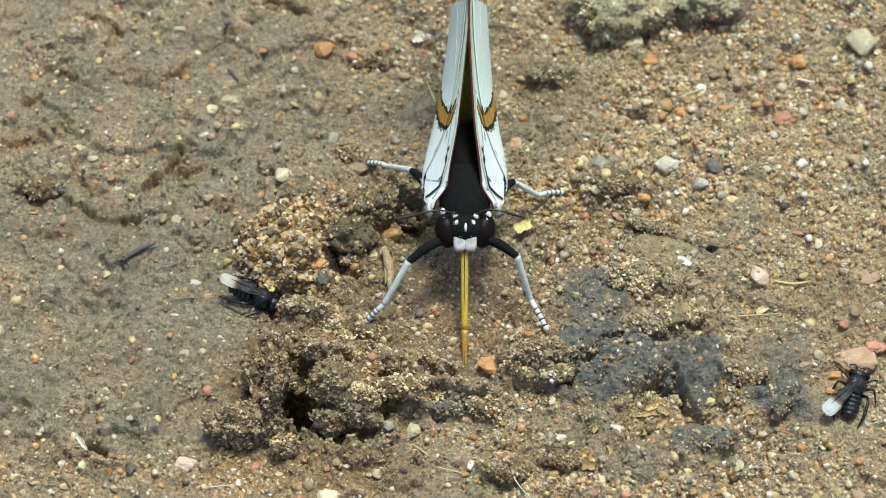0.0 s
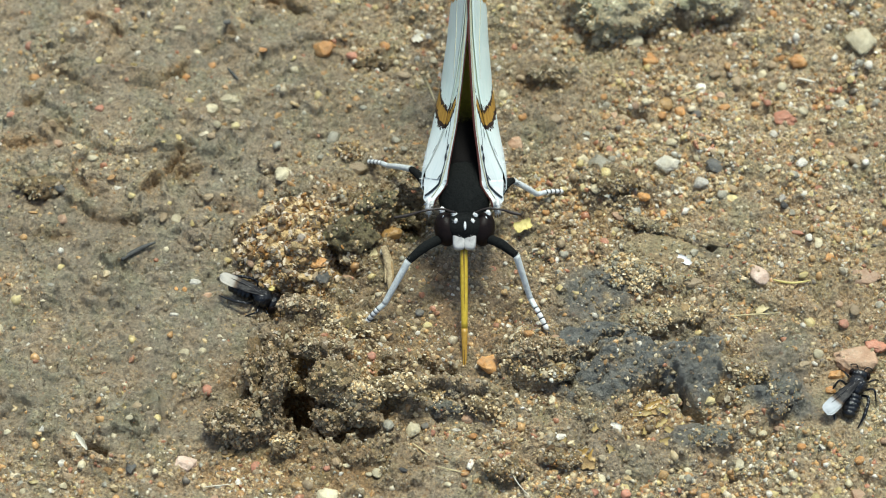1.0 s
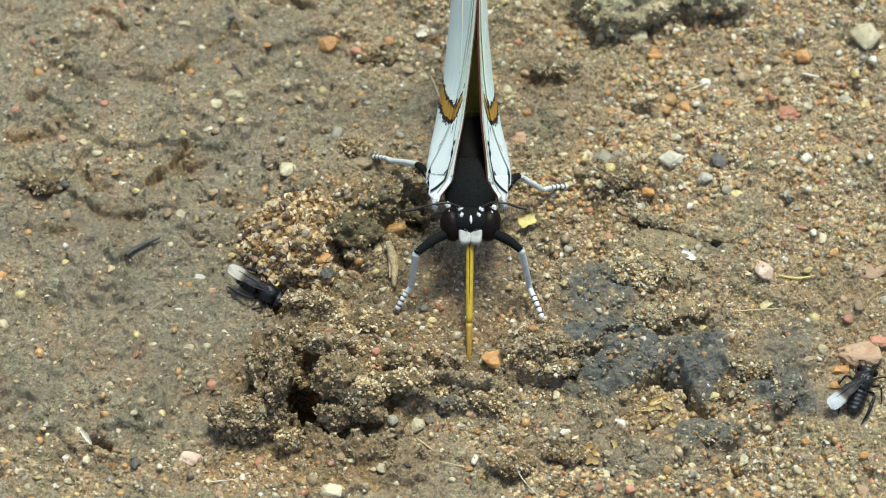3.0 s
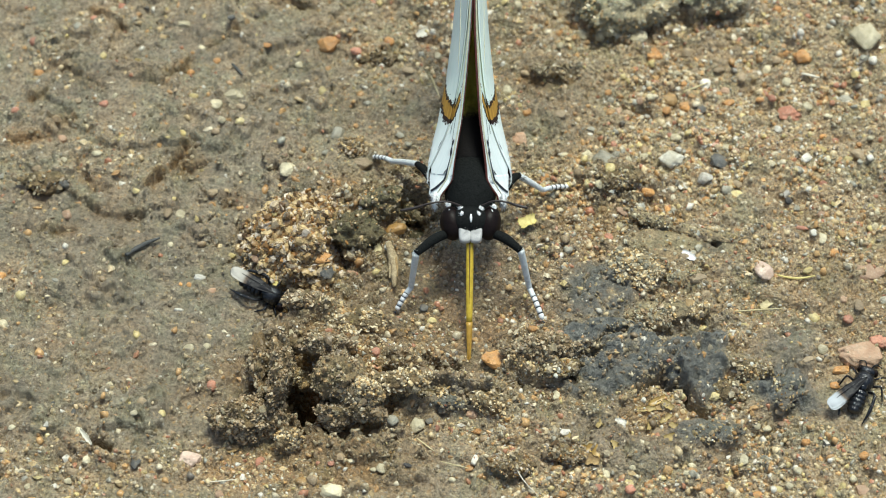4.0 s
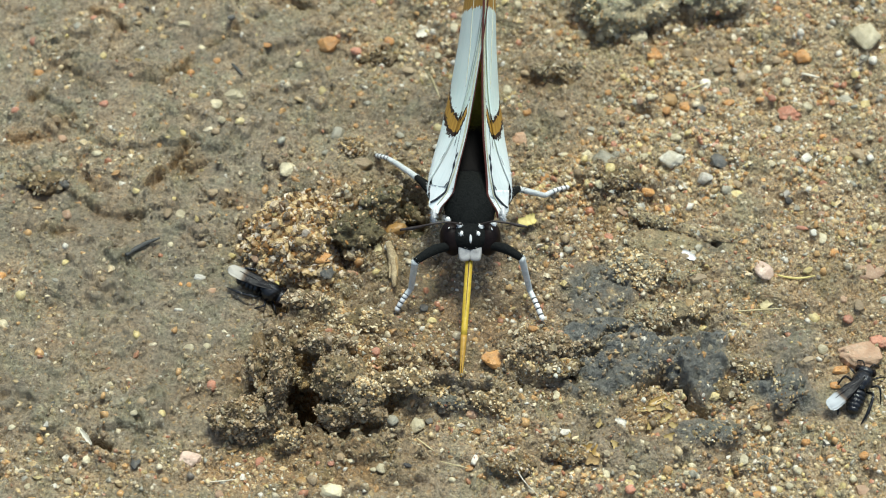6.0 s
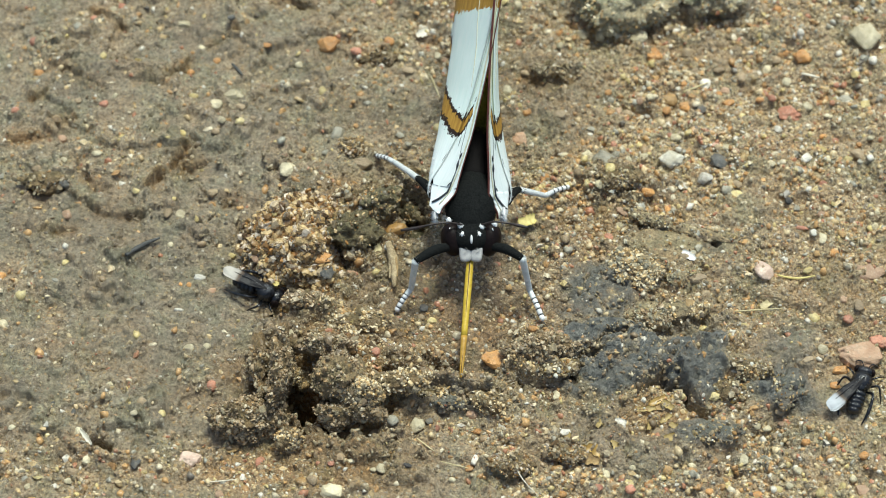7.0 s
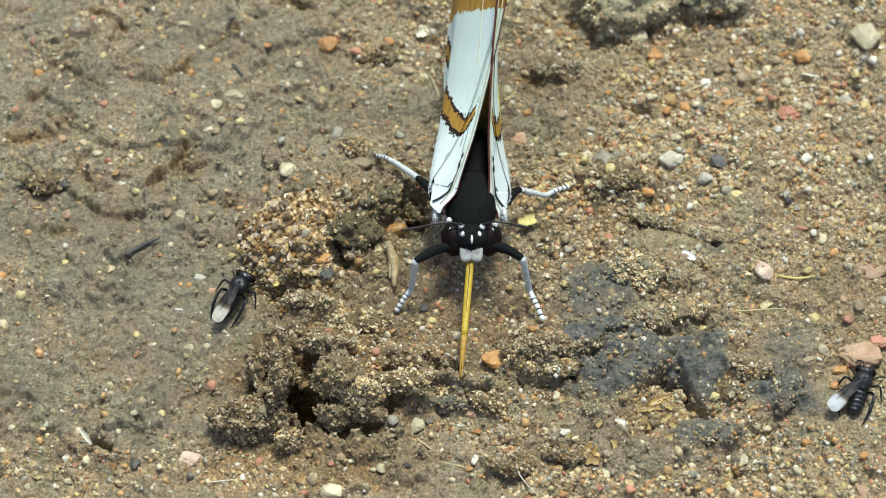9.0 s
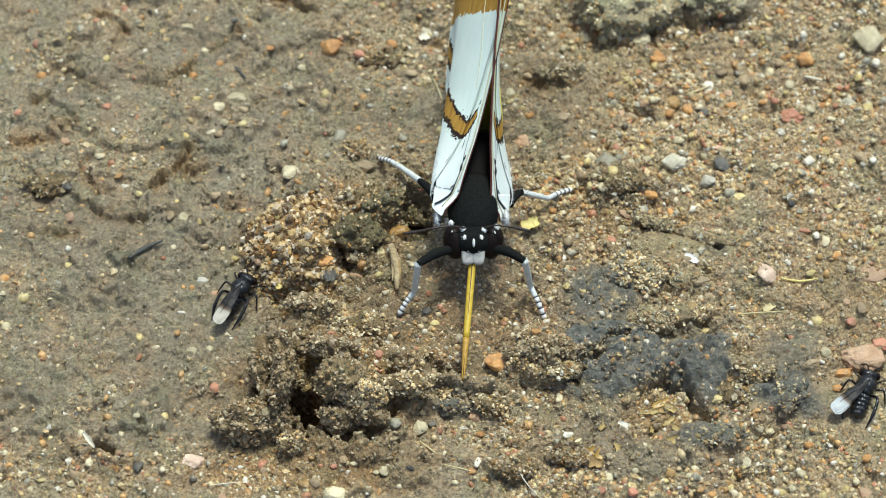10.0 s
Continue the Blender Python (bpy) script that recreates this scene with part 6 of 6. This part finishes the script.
def motions():
    """Everything that moves, from start to end."""
    # the body's shift from its resting place and the head's nod: seconds, x, y, z, nod
    body = [(0, -.15, 1.00, .75, -11), (1.0, -.20, 1.05, .80, -11), (1.5, -.10, 1.05, .80, -12), (2.0, .05, .95, .75, -12), (2.5, -.05, 1.0, .75, -13),
            (4.0, -.05, 1.1, .80, -18), (4.2, -.05, .8, .5, -6), (4.5, -.05, 0, .02, 9), (4.8, -.05, .05, .05, 3), (5.5, -.10, .05, .05, 1), (5.7, -.10, .05, .05, 1),
            (6.8, 0, 0, 0, 0), (7.0, 0, 0, 0, 0), (9.0, .03, 0, 0, 0), (9.5, .06, 0, 0, 0), (10, -.05, .02, 0, 3)]
    # lean and turn of the wings on one side, then on the other: seconds, lean, turn, lean, turn
    sway = [(0, 1, -1.5, 0, -1.5), (1.5, 1, -1.5, 0, -1.5), (1.75, 4, 1, 3, 1), (2.0, 7, 3.5, 7, 4), (2.7, 6, 2.5, 6, 3), (4.0, 0, -1.5, 3, 1.5), (4.5, -2, -2, -1, -2), (5.0, 0, -2.5, 1, -1.8),
            (5.7, 2.4, -2.9, 3, -1.5), (6.8, 15, 3.7, 10, 1.8), (7.0, 16, 4, 11, 2), (7.5, 18, 4.7, 13, 3.2), (9.5, 19, 5, 14, 4), (10, 19, 5, 14, 4)]
    home = Vector((BX, BY, 0))
    walk(BUTTERFLY, [(t, pose((BX + x - .14) * MM, (BY + y) * MM, z * MM)) for t, x, y, z, n in body])
    walk(HEAD, [(t, Matrix.Translation(KNEES["neck"] * MM) @ pose(0, 0, 0, n, 0, 0)) for t, x, y, z, n in body])
    waist = KNEES["waist"] * MM
    walk(REAR, [(r[0], Matrix.Translation(waist) @ pose(0, 0, 0, 0, 0, -.19 * (r[1] + r[3])) @ Matrix.Translation(-waist)) for r in sway])
    for w in WINGS:
        side = -1 if w.data.vertices[100].co.x < 0 else 1
        walk(w, [(t, pose((SHOULDER[0] - .08) * MM, SHOULDER[1] * MM, SHOULDER[2] * MM, 0, lean, turn)) for t, lean, turn in ([r[:3] for r in sway] if side < 0 else [(r[0], *r[3:]) for r in sway])])
    # where knees, ankles and feet are, and where the proboscis touches the ground
    knees = {"ml": [(0, -2.93, -5.44, 6.40), (1.5, -2.93, -5.38, 6.40), (2.0, -2.56, -5.48, 7.00), (4.1, -2.66, -5.54, 7.00), (4.5, -2.45, -6.10, 6.80), (10, -2.45, -6.10, 6.80)],
             "mr": [(0, 7.89, -5.46, 6.80), (1.5, 7.89, -5.46, 6.80), (1.9, 7.63, -5.28, 7.00), (4.1, 7.57, -5.35, 7.00), (4.5, 7.41, -5.84, 6.80), (10, 7.41, -5.84, 6.80)]}
    ankles = {"ml": [(0, -5.06, -7.69, 3.00), (1.5, -4.95, -7.63, 3.00), (1.75, -3.80, -6.55, 3.00), (2.0, -3.03, -5.87, 2.00), (10, -2.97, -6.06, 2.00)],
              "mr": [(0, 8.67, -7.03, 2.20), (1.5, 8.67, -7.03, 2.20), (1.9, 8.17, -6.06, 2.00), (9.6, 8.11, -6.19, 2.00), (10, 7.97, -5.35, 1.90)],
              "hl": [(0, -4.79, 9.31, 1.60), (4.2, -4.79, 9.31, 1.60), (5, -4.68, 9.17, 1.60), (10, -4.68, 9.17, 1.60)],
              "hr": [(0, 10.02, 5.84, 1.20), (4.2, 10.02, 5.84, 1.20), (5, 9.95, 5.43, 1.20), (10, 9.95, 5.43, 1.20)]}
    feet = {"ml": [(0, -7.41, -9.08, 0.71), (1.5, -7.30, -9.04, 0.64), (1.75, -5.91, -8.41, 1.80), (2.0, -4.56, -7.94, 0.80), (10, -4.51, -7.91, 0.76)],
            "mr": [(0, 10.16, -9.86, 1.50), (1.5, 10.16, -9.86, 1.50), (1.7, 9.68, -9.46, 2.05), (1.9, 9.38, -9.44, 1.63), (9.6, 9.43, -9.54, 1.60), (10, 9.25, -7.75, 0.31)],
            "hl": [(0, -6.89, 10.84, 0.22), (4.4, -6.78, 10.94, 0.17), (5.0, -6.61, 11.07, 0.27), (10, -6.61, 11.07, 0.27)],
            "hr": [(0, 12.40, 7.29, 0.16), (10, 12.52, 7.43, 0.15)]}
    tip = [(0, 2.42, -12.54, 0.22), (4.05, 2.42, -12.54, 0.22), (4.2, 3.32, -16.12, 1.41), (4.35, 3.80, -16.74, -0.14), (4.6, 3.54, -16.23, 0.01), (4.85, 1.98, -15.40, 1.05), (5.0, 1.66, -15.46, 1.54), (9.3, 1.61, -15.50, 1.59), (10, 1.56, -15.51, 1.60)]

    def place(rows, t):
        return Vector([float(np.interp(t, [r[0] for r in rows], [r[k] for r in rows])) for k in (1, 2, 3)])

    def level(t, k):
        return float(np.interp(t, [r[0] for r in body], [r[k] for r in body]))
    for key, pieces in LEGS.items():
        rest = CHAINS[key]
        times = sorted({r[0] for r in body} | {r[0] for rows in (knees.get(key, []), ankles[key], feet[key]) for r in rows})
        rows = [[], [], []]
        for t in times:
            shift = home + Vector([level(t, k) for k in (1, 2, 3)]) - Vector((.14, 0, 0))
            goals = [place(knees[key], t) - shift if key in knees else rest[1], place(ankles[key], t) - shift, place(feet[key], t) - shift]
            joint = rest[0].copy()
            for n in range(3):
                bone = rest[n + 1] - rest[n]
                turn = turn_to(bone, goals[n] - joint)
                rows[n].append((t, Matrix.Translation(joint * MM) @ turn))
                joint = joint + turn @ bone
        for ob, r in zip(pieces, rows):
            walk(ob, r)
    rows = []
    for t in sorted({r[0] for r in body} | {r[0] for r in tip}):
        shift = home + Vector([level(t, k) for k in (1, 2, 3)]) - Vector((.14, 0, 0))
        joint = KNEES["neck"] + pose(0, 0, 0, level(t, 4), 0, 0) @ (KNEES["tongue"] - KNEES["neck"])
        rows.append((t, Matrix.Translation(joint * MM) @ turn_to(REST["tongue"], place(tip, t) - shift - joint)))
    walk(TONGUE_ROD, rows)
    # the bees
    walk(DIGGING_BEE, [(0, bee_pose(-18.06, -4.86, -0.55, -21, 0, -106.5)),
                       (1.5, bee_pose(-18.04, -4.84, -0.55, -21, 0, -107.3)),
                       (2, bee_pose(-17.99, -4.62, -0.55, -21, 0, -114.1)),
                       (2.5, bee_pose(-17.95, -4.53, -0.60, -21, 4, -117.0)),
                       (4, bee_pose(-17.47, -4.85, -0.55, -21, 4, -114.7)),
                       (4.7, bee_pose(-17.62, -4.58, -0.70, -21, 0, -113.8)),
                       (5.5, bee_pose(-17.51, -4.46, -0.70, -21, 2, -109.2)),
                       (5.7, bee_pose(-17.59, -4.46, -0.70, -21, 2, -109.4)),
                       (6.8, bee_pose(-17.90, -4.63, -0.60, -21, 0, -110.1)),
                       (7, bee_pose(-17.93, -4.73, -0.60, -12, 0, -113.4)),
                       (7.1, bee_pose(-18.40, -4.67, -0.35, -10, 0, -133.3)),
                       (7.2, bee_pose(-19.05, -4.55, -0.50, -8, 0, -159.3)),
                       (7.3, bee_pose(-19.36, -4.59, -0.50, -4, 0, -170.0)),
                       (7.4, bee_pose(-18.46, -5.90, -0.45, -6, 0, -135.6)),
                       (7.5, bee_pose(-18.36, -6.59, -0.30, -12, 0, -100.6)),
                       (7.6, bee_pose(-18.74, -7.31, -0.30, -18, 0, -85.2)),
                       (7.8, bee_pose(-18.76, -8.51, -0.30, -23, 0, -78.4)),
                       (8, bee_pose(-18.91, -8.97, -0.40, -23, 0, -60.0)),
                       (8.2, bee_pose(-18.89, -8.56, -0.40, -19, 0, -55.9)),
                       (8.4, bee_pose(-19.47, -8.14, -0.25, -6, 0, -44.5)),
                       (8.5, bee_pose(-19.34, -7.50, 0.00, 4, 0, -36.9)),
                       (8.7, bee_pose(-20.17, -6.79, -0.30, 3, 0, -22)),
                       (8.8, bee_pose(-19.99, -5.99, -0.20, 3, 0, -25)),
                       (9, bee_pose(-19.68, -5.93, -0.25, 3, 0, -27)),
                       (9.5, bee_pose(-19.73, -5.96, -0.25, 3, 0, -28)),
                       (10, bee_pose(-19.83, -5.83, -0.30, 3, 0, -28))])
    walk(RESTING_BEE, [(0, bee_pose(38.16, -16.34, -0.45, 0, 0, -18.1)),
                       (1, bee_pose(38.21, -16.37, -0.45, 0, 0, -18.4)),
                       (1.5, bee_pose(38.02, -16.41, -0.45, 0, 0, -19.1)),
                       (2.5, bee_pose(38.27, -16.42, -0.45, 0, 0, -21.8)),
                       (4, bee_pose(38.36, -16.51, -0.40, 0, 0, -22.6)),
                       (5, bee_pose(38.30, -16.45, -0.45, 0, 0, -22.5)),
                       (7, bee_pose(38.20, -16.50, -0.45, 0, 0, -19.9)),
                       (9, bee_pose(38.28, -16.50, -0.45, 0, 0, -19.6)),
                       (10, bee_pose(38.34, -16.60, -0.40, 0, 0, -20.7))])
    walk(FLYING_BEE, [(0, bee_pose(-58.9, -23.9, 12.0, 0, 0, 120)),
                      (0.5, bee_pose(-53.7, -26.2, 14.0, 0, 0, 110)),
                      (0.6, bee_pose(-32.7, -32.7, 25.0, 0, 0, 80)),
                      (0.7, bee_pose(13.9, 9.7, 22.0, 0, 0, 20)),
                      (0.8, bee_pose(20.0, 60.0, 60.0, 0, 0, -20)),
                      (0.95, bee_pose(-72.0, 50.0, 50.0, 0, 0, -30)),
                      (1.1, bee_pose(-54.9, -31.9, 16.0, 0, 0, -40)),
                      (1.2, bee_pose(-25.5, -33.0, 22.0, 0, 0, -60)),
                      (1.3, bee_pose(-12.8, -32.9, 30.0, 0, 0, -80)),
                      (1.4, bee_pose(-0.2, 19.4, 45.0, 0, 0, -70)),
                      (1.5, bee_pose(9.9, 22.1, 60.0, 0, 0, -60)),
                      (1.7, bee_pose(-19.3, 41.2, 50.0, 0, 0, -110)),
                      (1.9, bee_pose(-45.8, 27.5, 25.0, 0, 0, -135)),
                      (2, bee_pose(-6.5, -19.9, 25.0, 0, 0, -135)),
                      (2.1, bee_pose(22.9, -54.2, 25.0, 0, 0, -135)),
                      (2.4, bee_pose(43.0, -56.7, 25.0, 0, 0, -80)),
                      (4.2, bee_pose(62.0, -31.9, 16.0, 0, 0, 0)),
                      (4.4, bee_pose(37.0, -30.0, 18.0, 0, 0, 60)),
                      (4.6, bee_pose(60.3, -35.0, 30.0, 0, 0, 0)),
                      (10, bee_pose(63.5, -29.7, 30.0, 0, 0, -20))])


motions()
